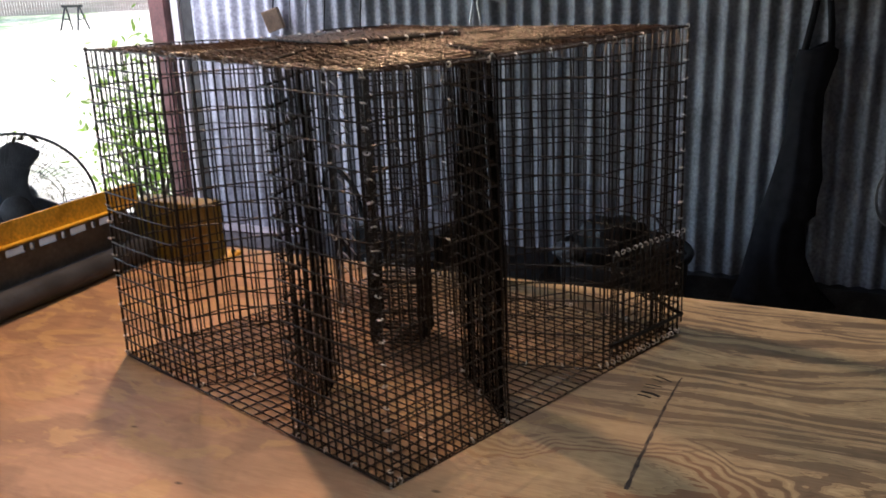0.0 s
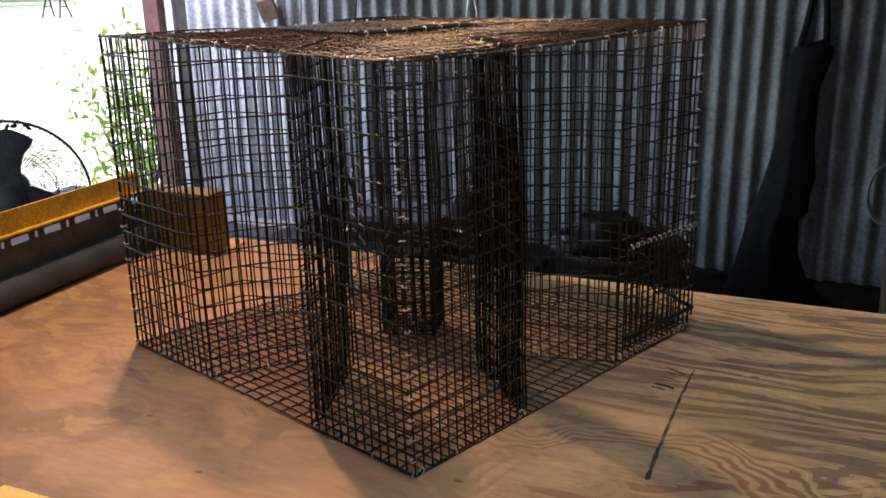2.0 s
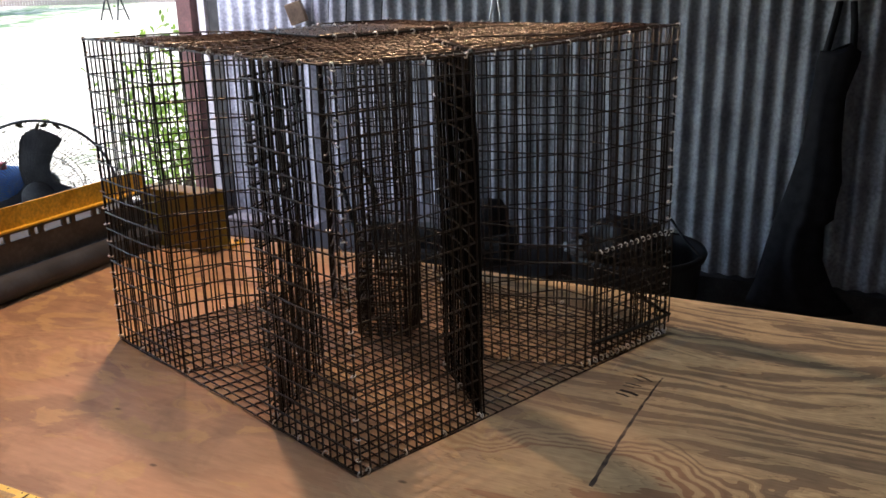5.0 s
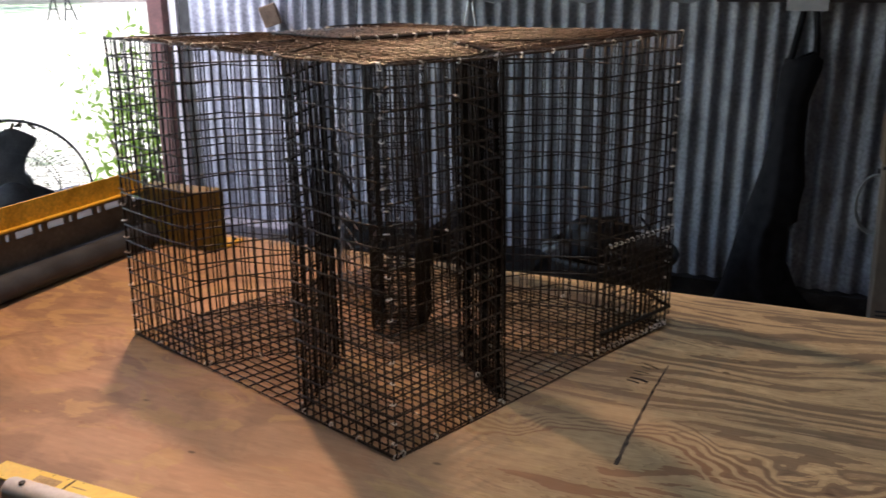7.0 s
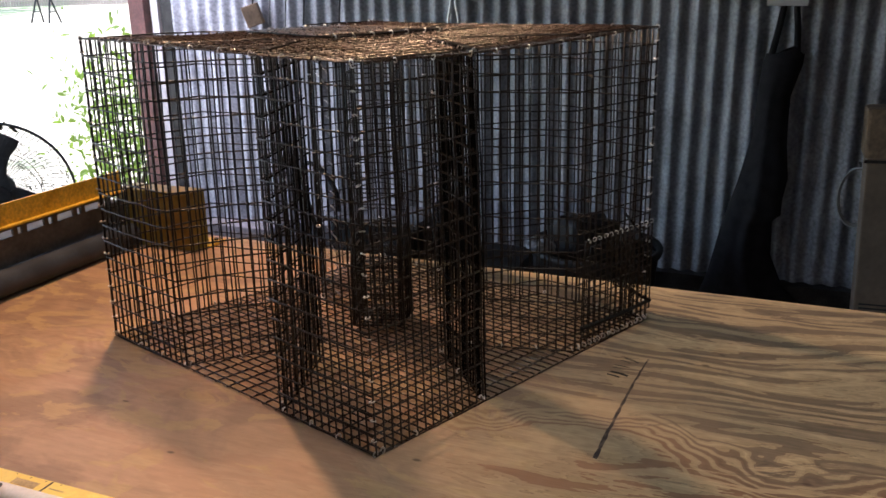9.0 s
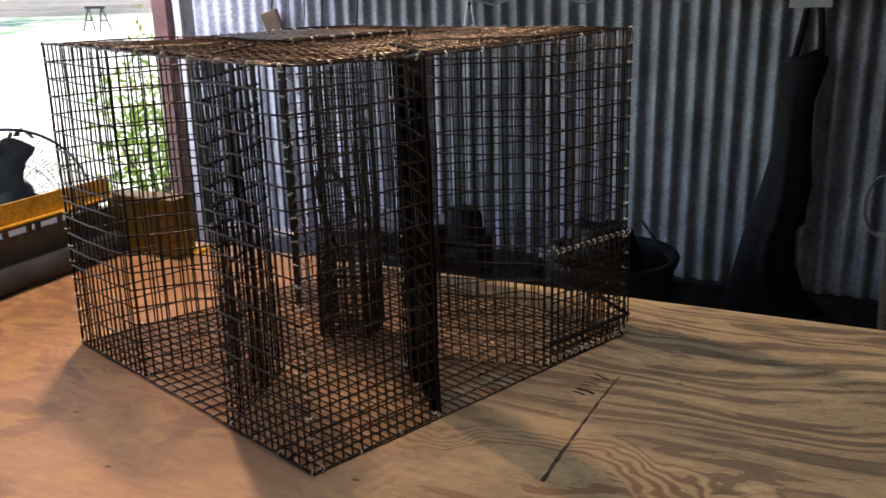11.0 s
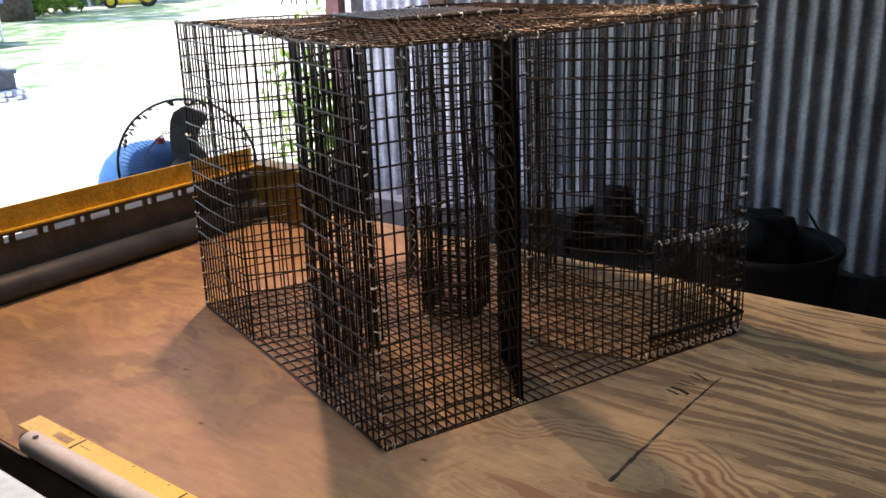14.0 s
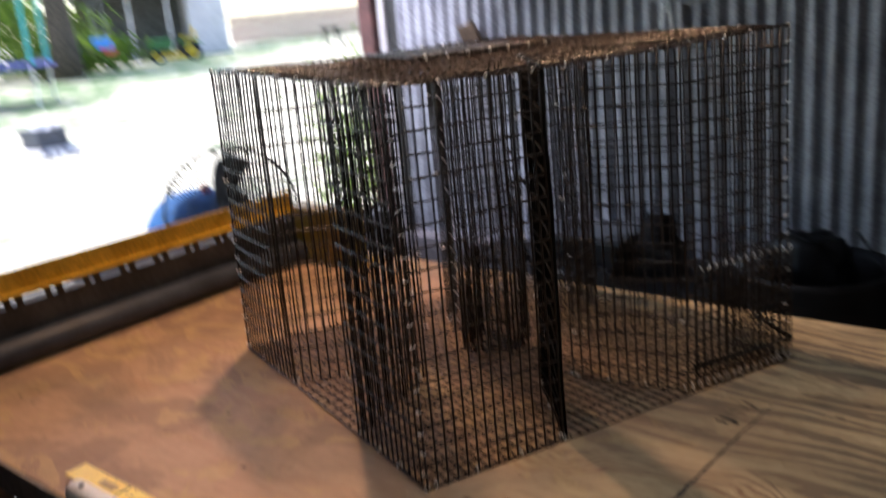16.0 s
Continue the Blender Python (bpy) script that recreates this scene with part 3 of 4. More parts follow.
for k in range(4):
    panel("bait_well_panel", "", False, upright(BW[k], BW[(k + 1) % 4], 0.002, 0.02, 0.99), 5, 18, rough=0.0012)
    panel("bait_box_panel", "doubled, closer mesh round the foot of the bait well", False, upright(BW[k], BW[(k + 1) % 4], 0.002, 0.02, 0.33, 0.002), 5, 8, rough=0.0012)


def bait_floor(u, v):
    p = BW[0].lerp(BW[1], u).lerp(BW[3].lerp(BW[2], u), v)
    return up(p, 0.022)


panel("bait_box_floor", "", False, bait_floor, 5, 5, rough=0.0008)

# door in the far half of one side: doubled mesh, hinged by a row of rings, held down by a bar
DOOR_H = 0.165 / HIGH
panel("door_panel", "small doubled mesh door held by a bar", False, upright(FRF.lerp(RB, 0.06), RB, 0.004, 0.045, DOOR_H, 0.006), 14, 6)
d0, d1 = up(FRF.lerp(RB, 0.04), 0.075), up(FRF.lerp(RB, 1.0), 0.075)
dn = (RB - FRF).cross(Vector((0, 0, 1))).normalized()
part("door_bar", tubed([d0 + dn * 0.006, d0.lerp(d1, 0.5) + dn * 0.010, d1 + dn * 0.008], 0.0032, 10), M_BLACK, trap, "black rubber-covered bar", smooth=True)
hk = d1 + dn * 0.010
part("door_cord", tubed([hk, hk + Vector((-0.012, -0.008, 0.008)), hk + Vector((-0.030, -0.004, 0.016)), hk + Vector((-0.052, 0.004, 0.022))], 0.0030, 8), M_BLACK, trap, "black elastic cord with a hook", smooth=True)
part("cord_hook", tubed([hk + Vector((-0.052, 0.004, 0.022)) + Vector((0.009 * math.cos(a), 0, 0.006 * math.sin(a))) for a in [k * 0.7 for k in range(9)]], 0.0018, 6), M_STEEL, trap, smooth=True)

# clips: open wire rings pinched round two bars
RING = torus_mesh("hog_ring", 0.0037, 0.00095, 12, 6, M_RING, 0.8)


def clip(p, toward, size=1.0):
    ob = new("hog_ring", RING)
    ob.parent = trap
    q = Vector(toward).to_track_quat("Z", "Y").to_matrix().to_4x4()
    ob.matrix_basis = Matrix.Translation(p) @ q @ pose(0, 0, 0, random.uniform(-25, 25), random.uniform(-25, 25), random.uniform(0, 360)) @ Matrix.Diagonal((size, size, size, 1))
    return ob


def clips_up(a, heights, size=1.0):
    for h in heights:
        clip(up(a, h) + Vector((random.uniform(-1, 1), random.uniform(-1, 1), random.uniform(-1, 1))) * 0.0008, (0, 0, 1), size)


def clips_along(f, n, size=1.0, lo=0.03, hi=0.97):
    for k in range(n):
        t = lo + (hi - lo) * (k + random.uniform(-0.12, 0.12)) / max(1, n - 1)
        p, q = f(max(t - 0.01, 0)), f(min(t + 0.01, 1))
        clip(f(min(max(t, 0), 1)), q - p, size)


rows18 = [k / 18 + 0.012 for k in range(18)]
clips_up(NB + Vector((0.0006, -0.0018, 0)), [k / 18 - 0.012 for k in range(1, 19)], 0.82)
clips_up(RB, rows18)
clips_up(LB, rows18[:9] + rows18[9::2])
clips_up(FB, rows18[::3])
for key in LIP:
    clips_up(LIP[key], rows18[::5], 0.9)
for a, b, n in ((NB, FRN, 4), (FLN, NB, 4), (LB, FLF, 4), (FRN, LIP["FRN"], 3), (FRF, LIP["FRF"], 4), (FLN, LIP["FLN"], 3), (FLF, LIP["FLF"], 3), (BLN, LB, 3), (FB, BLF, 3), (RB, BRN, 3), (BRF, FB, 3),
                (BLF, LIP["BLF"], 2), (BRN, LIP["BRN"], 2)):
    clips_along(lambda t, a=a, b=b: up(a.lerp(b, t), 0.004), n)
clips_along(lambda t: up(FRF.lerp(RB, t), 0.012) + dn * 0.0035, 15, 1.0)
clips_along(lambda t: up(FRF.lerp(RB, t) + dn * 0.006, DOOR_H), 13, 0.9, 0.12, 1.0)
for f, n in ((lambda t: top_at(t, 0.0), 11), (lambda t: top_at(0.0, t), 11), (lambda t: top_at(1.0, t), 9), (lambda t: top_at(t, 1.0), 9)):
    clips_along(f, n, 0.9, 0.005, 0.995)
for a, b in (((0, 0), (1, 0)), ((1, 1), (0, 1))):
    clips_along(lambda t, a=a, b=b: flap_at(a[0] + (b[0] - a[0]) * t, a[1] + (b[1] - a[1]) * t), 7)
for a, key in ((FRN, "FRN"), (FLN, "FLN"), (FLF, "FLF"), (BLF, "BLF"), (BRN, "BRN")):
    clips_along(lambda t, a=a, key=key: up(a.lerp(LIP[key], t), 1.0) + Vector((0, 0, -0.003)), 4)

# small bright bars put in for glints on the mesh at one funnel lip
for col in (0.0, 0.011):
    for k in range(18):
        if random.random() < 0.12:
            continue
        p = up(LIP["BLF"] + Vector((0.010, 0.004, 0)) + Vector((0.92, 0.40, 0)) * col, (k + 0.3 + col * 30) / 18)
        e = p + Vector((0.0085, 0.0037, -0.0125)) * random.uniform(0.8, 1.25)
        part("glint_bar", tubed([p, p.lerp(e, 0.5) + Vector((0.0008, 0, 0.0012)), e], 0.0011, 6), M_GLINT, trap, "small bright bar standing in for a glint on the mesh", smooth=True)

# ---- the yellow roller rail at the end of the bench ----
RX = -0.872
rail = thing("roller_rail", "yellow steel rail over a slotted bar and grey roller", "roller rail")
RY0, RY1 = -0.62, 0.572
bm = boxed(RX - 0.004, RX, RY0, RY1, 1.018, 1.060, 0.0012)
box(bm, RX, RX + 0.010, RY0, RY1, 1.017, 1.021, 0.001)
part("yellow_angle", bm, M_YELLOW, rail, "scuffed yellow painted angle iron")
bm = boxed(RX - 0.012, RX - 0.006, RY0, RY1, 0.945, 0.996)
box(bm, RX - 0.012, RX - 0.006, RY0, RY1, 1.0085, 1.0175)
y = RY0
while y < RY1 - 0.02:
    for w, gap in ((0.010, 0.042), (0.009, 0.011)):
        box(bm, RX - 0.012, RX - 0.006, y, y + w, 0.9955, 1.009)
        y += w + gap
box(bm, RX - 0.048, RX - 0.012, RY0, RY1, 0.9915, 0.9950)
part("slotted_bar", bm, M_BAR, rail, "dark steel bar with a row of slots")
part("roller", tubed([(RX + 0.012, RY0, TOP + 0.024), (RX + 0.012, RY1, TOP + 0.024)], 0.0235, 28), M_PIPE, rail, "smooth grey pipe roller", smooth=True)
bm = boxed(RX - 0.014, -0.705, RY1 + 0.001, RY1 + 0.007, TOP + 0.001, 1.022, 0.001)
box(bm, -0.712, -0.706, RY1 + 0.006, RY1 + 0.052, TOP + 0.001, 1.022, 0.001)
box(bm, RX - 0.014, -0.706, RY1 + 0.006, RY1 + 0.052, 1.017, 1.0225, 0.001)
part("end_bracket", bm, M_YELLOW_SHADE, rail, "yellow steel end bracket, coloured darker to stand for shade")
bm = boxed(-0.745, -0.688, RY1 + 0.030, RY1 + 0.085, TOP + 0.0005, TOP + 0.007, 0.002)
part("foot_plate", bm, M_YELLOW, rail, "yellow foot plate screwed to the bench")
part("foot_screw", tubed([(-0.70, RY1 + 0.07, TOP + 0.005), (-0.70, RY1 + 0.07, TOP + 0.011)], 0.005, 10), M_STEEL, rail)

# ---- rule and pipe along the front edge ----
rule = thing("steel_rule", "long yellow steel rule with black marks on the bench", "ruler")
bm = boxed(-0.402, 1.2, -0.2265, -0.1975, TOP + 0.010, TOP + 0.0125, 0.0006)
part("rule_blade", bm, M_RULE, rule)
for x in (-0.297, -0.107, 0.083, 0.273):
    part("foot_mark", boxed(x - 0.0010, x + 0.0010, -0.2260, -0.1990, TOP + 0.0125, TOP + 0.0130), M_INK, rule)
bm = bmesh.new()
for k in range(150):
    x = -0.38 + k * 0.0106
    if k % 7 in (0, 2, 3, 5):
        y = -0.1995 if k % 2 else -0.2215
        box(bm, x - 0.0005, x + 0.0005, y - 0.0012 - 0.0008 * (k % 3), y, TOP + 0.0125, TOP + 0.0128)
tick = part("tick_marks", bm, M_INK, rule, "worn row of small black ticks")
tick["kind"] = "stuff"
part("worn_print", boxed(-0.342, -0.308, -0.2170, -0.2060, TOP + 0.0125, TOP + 0.0127), M_WORN, rule, "faded unreadable printed bar")
part("worn_print", boxed(-0.292, -0.272, -0.2105, -0.2090, TOP + 0.0125, TOP + 0.0127), M_WORN, rule)
part("support_block", boxed(-0.365, 1.2, -0.2225, -0.2015, TOP + 0.0003, TOP + 0.0098, 0.001), M_STEEL, rule)

pipe = thing("front_pipe", "scuffed white plastic pipe along the bench front edge", "pipe")
bm = lathe(bmesh.new(), [(0.0, 0.0), (0.006, 0.0), (0.0125, 0.002), (0.0140, 0.006), (0.0140, 1.5), (0.0, 1.5)], 24, Matrix.Translation((-0.350, -0.2405, TOP + 0.0143)) @ pose(0, 0, 0, 0, 90, 0))
part("pipe_body", bm, M_PVC, pipe, smooth=True)
bm = lathe(bmesh.new(), [(0.0, 0.0), (0.0034, 0.0), (0.0036, 0.0016), (0.0, 0.0016)], 14, Matrix.Translation((-0.325, -0.2425, TOP + 0.0278)))
part("screw_head", bm, M_STEEL, pipe)

# ---- pencil and marker writing on the plywood ----
line = obj("marker_line", bmesh.new(), M_MARKER)
bm = bmesh.new()
LNK = [Vector((0.2505, 0.374)), Vector((0.249, 0.355)), Vector((0.245, 0.30)), Vector((0.242, 0.22)), Vector((0.239, 0.15)), Vector((0.2385, 0.080))]
rows_ = []
for k in range(61):
    t = k / 60 * (len(LNK) - 1)
    i = min(int(t), len(LNK) - 2)
    p = LNK[i].lerp(LNK[i + 1], t - i)
    w = max(0.0006, 0.0009 + 0.0017 * (k / 60) + 0.0013 * noise.noise((k * 0.42, 0, 0)))
    p = p + Vector((0.0012 * noise.noise((k * 0.21, 5.0, 0)), 0))
    rows_.append((bm.verts.new((p.x - w, p.y, TOP + 0.0006)), bm.verts.new((p.x + w, p.y, TOP + 0.0006))))
for a, b in zip(rows_, rows_[1:]):
    bm.faces.new((a[0], a[1], b[1], b[0]))
bm.to_mesh(line.data)
bm.free()
tagged(line, "black marker line drawn on the plywood bench top", "marker line")


STROKES = (((0.217, 0.367), (0.240, 0.356), 0.0016), ((0.208, 0.338), (0.230, 0.336), 0.0013), ((0.207, 0.315), (0.233, 0.308), 0.0030))
# unreadable writing beside the line, as plain bars
note = thing("marker_note", "small black marker strokes beside a line on plywood", "writing")
BARS = []
for a, b, w in STROKES:
    a, b = Vector(a), Vector(b)
    d, side = (b - a) * 0.5, Vector((b.y - a.y, a.x - b.x)) * 0.34
    BARS += [(a, b, w), (a + side * 1.1, a + side * 1.1 + d * 1.4, w * 0.6)]
for a, b, w in BARS:
    n = Vector((a.y - b.y, b.x - a.x)).normalized() * w
    bm = bmesh.new()
    m = a.lerp(b, 0.55) + n * 0.7
    quad = [a - n, m - n * 1.1, b - n, b + n, m + n * 0.9, a + n]
    bm.faces.new([bm.verts.new((q.x, q.y, TOP + 0.0006)) for q in quad])
    part("stroke_bar", bm, M_INK, note)

# ---- against the sheet wall ----
def rubbish_tub():
    t = thing("round_tub", "big black plastic tub standing by the sheet wall", "tub", (-0.190, 2.045, 0))
    bm = lathe(bmesh.new(), [(0.0, 0.001), (0.175, 0.001), (0.185, 0.012), (0.214, 0.515), (0.226, 0.520), (0.231, 0.536), (0.226, 0.546), (0.211, 0.543), (0.203, 0.515), (0.176, 0.03), (0.0, 0.025)], 56)
    part("tub_body", bm, M_BLACK, t, smooth=True)
    part("bail_handle", tubed([Vector((0.070, 0.150, 0.622)), Vector((0.105, 0.11, 0.60)), Vector((0.150, 0.06, 0.565)), Vector((0.206, -0.01, 0.545))], 0.0045, 8), M_CLOTH, t, "thin dark wire handle", smooth=True)
    bm = bmesh.new()
    bmesh.ops.create_icosphere(bm, subdivisions=4, radius=1.0)
    for v in bm.verts:
        c = v.co.copy()
        k = 1 + 0.20 * noise.noise(c * 2.1 + Vector((4, 0, 0))) + 0.07 * noise.noise(c * 6.0)
        v.co = Vector((-0.055 + c.x * 0.135 * k, 0.075 + c.y * 0.085 * k, 0.505 + min(c.z, 0.75) * 0.145 * k))
    part("rubbish_bag", bm, M_SACK, t, "black rubbish bag bulging over the far rim", smooth=True)
    for k in range(16):
        a = random.uniform(0, 6.28)
        r0, r1 = random.uniform(0.0, 0.15), random.uniform(0.05, 0.19)
        p, q, s = [Vector(v) for v in ((r0 * math.cos(a), r0 * math.sin(a), 0.30 + random.uniform(0, 0.1)), (r1 * math.cos(a + 0.8), r1 * math.sin(a + 0.8), 0.44 + random.uniform(0, 0.1)), (r1 * math.cos(a + 1.6), r1 * math.sin(a + 1.6), 0.34 + random.uniform(0, 0.12)))]
        pts = [p.lerp(q, t / 8).lerp(q.lerp(s, t / 8), t / 8) for t in range(9)]
        part("wire_scrap", tubed(pts, 0.0016, 5), M_GALV, t, "offcut of bright wire", smooth=True)
    bm = bmesh.new()
    bmesh.ops.create_icosphere(bm, subdivisions=3, radius=1.0)
    for v in bm.verts:
        v.co = Vector((-0.150, -0.150, 0.565)) + Vector((v.co.x * 0.050, v.co.y * 0.030, v.co.z * 0.030)) * (1 + 0.35 * noise.noise(v.co * 3.1))
    part("plastic_bag", bm, M_BAG, t, "crumpled pale plastic bag on the rim")
    part("scrap_heap", lathe(bmesh.new(), [(0.0, 0.36), (0.09, 0.35), (0.15, 0.31), (0.180, 0.30)], 24), M_CLOTH, t, smooth=True)
    return t


rubbish_tub()


def low_bench():
    b = thing("low_bench", "low dark workbench standing against the sheet wall", "workbench", (0, 0, 0))
    part("bench_top", boxed(-1.62, -0.48, 1.86, 2.33, 0.375, 0.415, 0.004), M_BLACK, b)
    part("front_panel", boxed(-1.58, -0.52, 1.875, 1.893, 0.02, 0.374, 0.003), M_BLACK, b)
    for x in (-1.56, -0.64):
        for y in (1.89, 2.24):
            part("leg", boxed(x, x + 0.06, y, y + 0.06, 0, 0.374, 0.003), M_WOOD, b)
    part("shelf", boxed(-1.55, -0.59, 1.90, 2.29, 0.12, 0.14, 0.003), M_WOOD, b)
    return b


low_bench()
case = thing("tool_case", "black moulded tool case on the low bench", "tool case", (-0.76, 2.12, 0.4155))
part("case_body", boxed(-0.088, 0.088, -0.07, 0.07, 0.0, 0.083, 0.014), M_BLACK, case)
part("case_lid", boxed(-0.086, 0.086, -0.068, 0.068, 0.085, 0.113, 0.010), M_BLACK, case)
part("case_handle", tubed([(-0.035, -0.07, 0.05), (-0.03, -0.085, 0.05), (0.03, -0.085, 0.05), (0.035, -0.07, 0.05)], 0.006, 8), M_STEEL, case, smooth=True)
unit = thing("drawer_unit", "low dark drawer unit with a grey board on top", "drawer unit", (-1.03, 2.10, 0.4155))
part("unit_body", boxed(-0.18, 0.17, -0.10, 0.12, 0.0, 0.128, 0.004), M_BLACK, unit)
for k in range(2):
    part("drawer_front", boxed(-0.172 + 0.172 * k, -0.006 + 0.170 * k, -0.106, -0.1005, 0.012, 0.118, 0.003), M_BLACK, unit)
part("top_board", boxed(-0.20, 0.19, -0.115, 0.13, 0.1285, 0.150, 0.003), M_ASH, unit, "dull grey board")
tray = thing("parts_tray", "dark shallow tray with pale labels on the low bench", "tray", (-0.98, 1.885, 0.4155))
bm = boxed(-0.16, 0.16, -0.02, 0.02, 0.0, 0.075, 0.004)
part("tray_body", bm, M_BLACK, tray)
for k in range(5):
    part("label_bar", boxed(-0.11 + k * 0.026, -0.092 + k * 0.026, -0.0225, -0.0203, 0.040, 0.058 - 0.005 * (k % 2)), M_CABLE, tray, "pale unreadable label bar")
heap = thing("felt_hat", "dark rounded felt hat lying on the tool case", "hat", (-0.757, 2.11, 0.5290))
bm = lathe(bmesh.new(), [(0.0, 0.0), (0.080, 0.0), (0.084, 0.006), (0.068, 0.018), (0.064, 0.075), (0.050, 0.104), (0.0, 0.112)], 32)
for v in bm.verts:
    v.co += noise.noise_vector(v.co * 14.0) * 0.006
    v.co.z = max(v.co.z, 0.0)
part("hat_crown", bm, M_CLOTH, heap, smooth=True)
hose = thing("bent_hose", "black hose arching up from the low bench", "hose", (-1.29, 2.06, 0.4155))
arch = [(0.006, 0, 0.006), (-0.030, 0, 0.10), (-0.058, 0, 0.20), (-0.072, 0, 0.28), (-0.062, 0, 0.322), (-0.036, 0, 0.334), (0.006, 0, 0.322), (0.046, 0, 0.285), (0.076, 0, 0.232), (0.086, 0, 0.165), (0.090, 0, 0.08), (0.092, 0, 0.010)]
part("hose_arch", tubed(arch, 0.0095, 10), M_BLACK, hose, smooth=True)
part("hose_end", tubed([(0.006, 0, 0.0005), (0.002, 0, 0.022)], 0.013, 12), M_BLACK, hose)

apron_ = thing("hanging_apron", "long black folded apron hanging by two straps from the wall bracket", "apron", (0, 0, 0))
bm = bmesh.new()
rowsA = []
SHAPE = [(1.165, 0.292, 0.414), (1.130, 0.283, 0.412), (1.078, 0.281, 0.398), (1.02, 0.278, 0.384), (0.86, 0.270, 0.390), (0.73, 0.240, 0.404), (0.66, 0.222, 0.394), (0.60, 0.206, 0.394), (0.572, 0.199, 0.366), (0.44, 0.172, 0.372), (0.336, 0.152, 0.420), (0.265, 0.13, 0.490)]
OUTLINE = []
for u, v in zip(SHAPE, SHAPE[1:]):
    OUTLINE += [tuple(a + (b - a) * k / 4 for a, b in zip(u, v)) for k in range(4)]
OUTLINE.append(SHAPE[-1])
for z, xa, xb in OUTLINE:
    ring = []
    for k in range(25):
        t = k / 24
        ring.append(bm.verts.new((xa + (xb - xa) * t + 0.005 * noise.noise((t * 2.0, z * 4.0, 3.1)), 2.434 - (0.030 + 0.05 * (1.165 - z)) * math.sin(math.pi * t) ** 0.6 - 0.006 * math.sin(t * 11 + z * 5 + 3 * noise.noise((t * 2, z * 2, 7.7))) * (1.3 - z), z + 0.030 * max(0.0, (z - 1.08) / 0.085) * math.exp(-((t - 0.74) / 0.10) ** 2))))
    back = [bm.verts.new((v.co.x, 2.456, v.co.z)) for v in reversed(ring)]
    rowsA.append(ring + back)
for u, v in zip(rowsA, rowsA[1:]):
    for k in range(len(u)):
        bm.faces.new((u[k], u[(k + 1) % len(u)], v[(k + 1) % len(u)], v[k]))
bm.faces.new(rowsA[0][::-1])
bm.faces.new(rowsA[-1])
part("apron_cloth", bm, M_CLOTH, apron_, smooth=True)
part("strap", tubed([(0.300, 2.437, 1.10), (0.325, 2.436, 1.25), (0.345, 2.43, 1.40)], [0.012, 0.011, 0.010], 8), M_CLOTH, apron_, smooth=True)
part("strap", tubed([(0.392, 2.437, 1.14), (0.385, 2.436, 1.25), (0.365, 2.43, 1.40)], [0.011, 0.011, 0.010], 8), M_CLOTH, apron_, smooth=True)
brk = thing("wall_bracket", "white metal bracket screwed to the timber rail", "bracket", (0.345, 2.42, 1.345))
bm = boxed(-0.065, 0.065, -0.004, 0.003, -0.02, 0.06, 0.002)
box(bm, -0.065, 0.065, -0.02, -0.003, -0.02, -0.014, 0.001)
part("plate", bm, M_WHITE, brk)
for x in (-0.04, 0.04):
    part("screw", tubed([(x, -0.008, 0.03), (x, 0.0, 0.03)], 0.005, 10), M_STEEL, brk)

card = thing("cardboard_box", "tall brown cardboard box leaning at the sheet wall", "cardboard box", (0.90, 2.30, 0))
lean = pose(0, 0, 0, -3, -2, 0)
part("box_body", boxed(-0.235, 0.30, -0.09, 0.09, 0.0, 0.90, 0.006, lean), M_CARD, card)
part("box_flap", boxed(-0.245, 0.30, -0.10, 0.095, 0.86, 1.02, 0.012, lean), M_WOOD, card, "darker folded top")
# shade below the folded top, built as a thin dark strip
part("fold_shadow_strip", boxed(-0.242, 0.296, -0.0935, -0.0905, 0.846, 0.856, 0, lean), M_STEEL, card, "dark strip put in for shade under the folded top")
for k in range(6):
    part("print_bar", boxed(-0.22, -0.10, -0.0925, -0.0905, 0.30 + k * 0.014, 0.305 + k * 0.014, 0, lean), M_INK, card, "unreadable dark printed bar")
coil = thing("wire_coil", "coil of pale cable hanging beside the cardboard box", "cable coil", (0.63, 2.42, 0.69))
for k in range(3):
    part("cable_loop", tubed([((0.055 + 0.003 * k) * math.cos(a), -0.0075 * k, (0.098 + 0.003 * k) * math.sin(a)) for a in [2 * math.pi * j / 28 for j in range(28)]], 0.0035, 8, closed=True), M_CABLE, coil, smooth=True)
part("hook", tubed([(0, 0.05, 0.11), (0, 0.0, 0.105), (0, -0.02, 0.11), (0, -0.022, 0.125)], 0.003, 6), M_STEEL, coil)
cab = thing("wall_cable", "thin pale cable sagging along the sheet wall", "cable")
bm = tubed([(-0.95 + 0.09 * k, 2.44, 1.372 - 0.010 * abs(math.sin(k * 0.9)) - (0.02 if k % 4 == 2 else 0)) for k in range(22)], 0.004, 6)
part("cable_run", bm, M_CABLE, cab, smooth=True)
part("cable_drop", tubed([(0.94, 2.44, 1.355), (0.99, 2.44, 1.30), (1.02, 2.44, 1.20), (1.02, 2.45, 1.10)], 0.004, 6), M_CABLE, cab, smooth=True)

pl = thing("hanging_pliers", "pair of steel pliers hanging on the sheet wall", "pliers", (-0.87, 2.45, 1.30))
for s in (-1, 1):
    part("plier_half", tubed([(0.004 * s, 0, 0.10), (0.008 * s, 0, 0.06), (0.012 * s, -0.004, 0.02), (0.022 * s, -0.004, -0.03), (0.016 * s, -0.004, -0.075)], [0.003, 0.006, 0.006, 0.005, 0.004], 8), M_RING, pl, smooth=True)
part("pivot", tubed([(0, -0.012, 0.05), (0, 0.01, 0.05)], 0.007, 10), M_STEEL, pl)
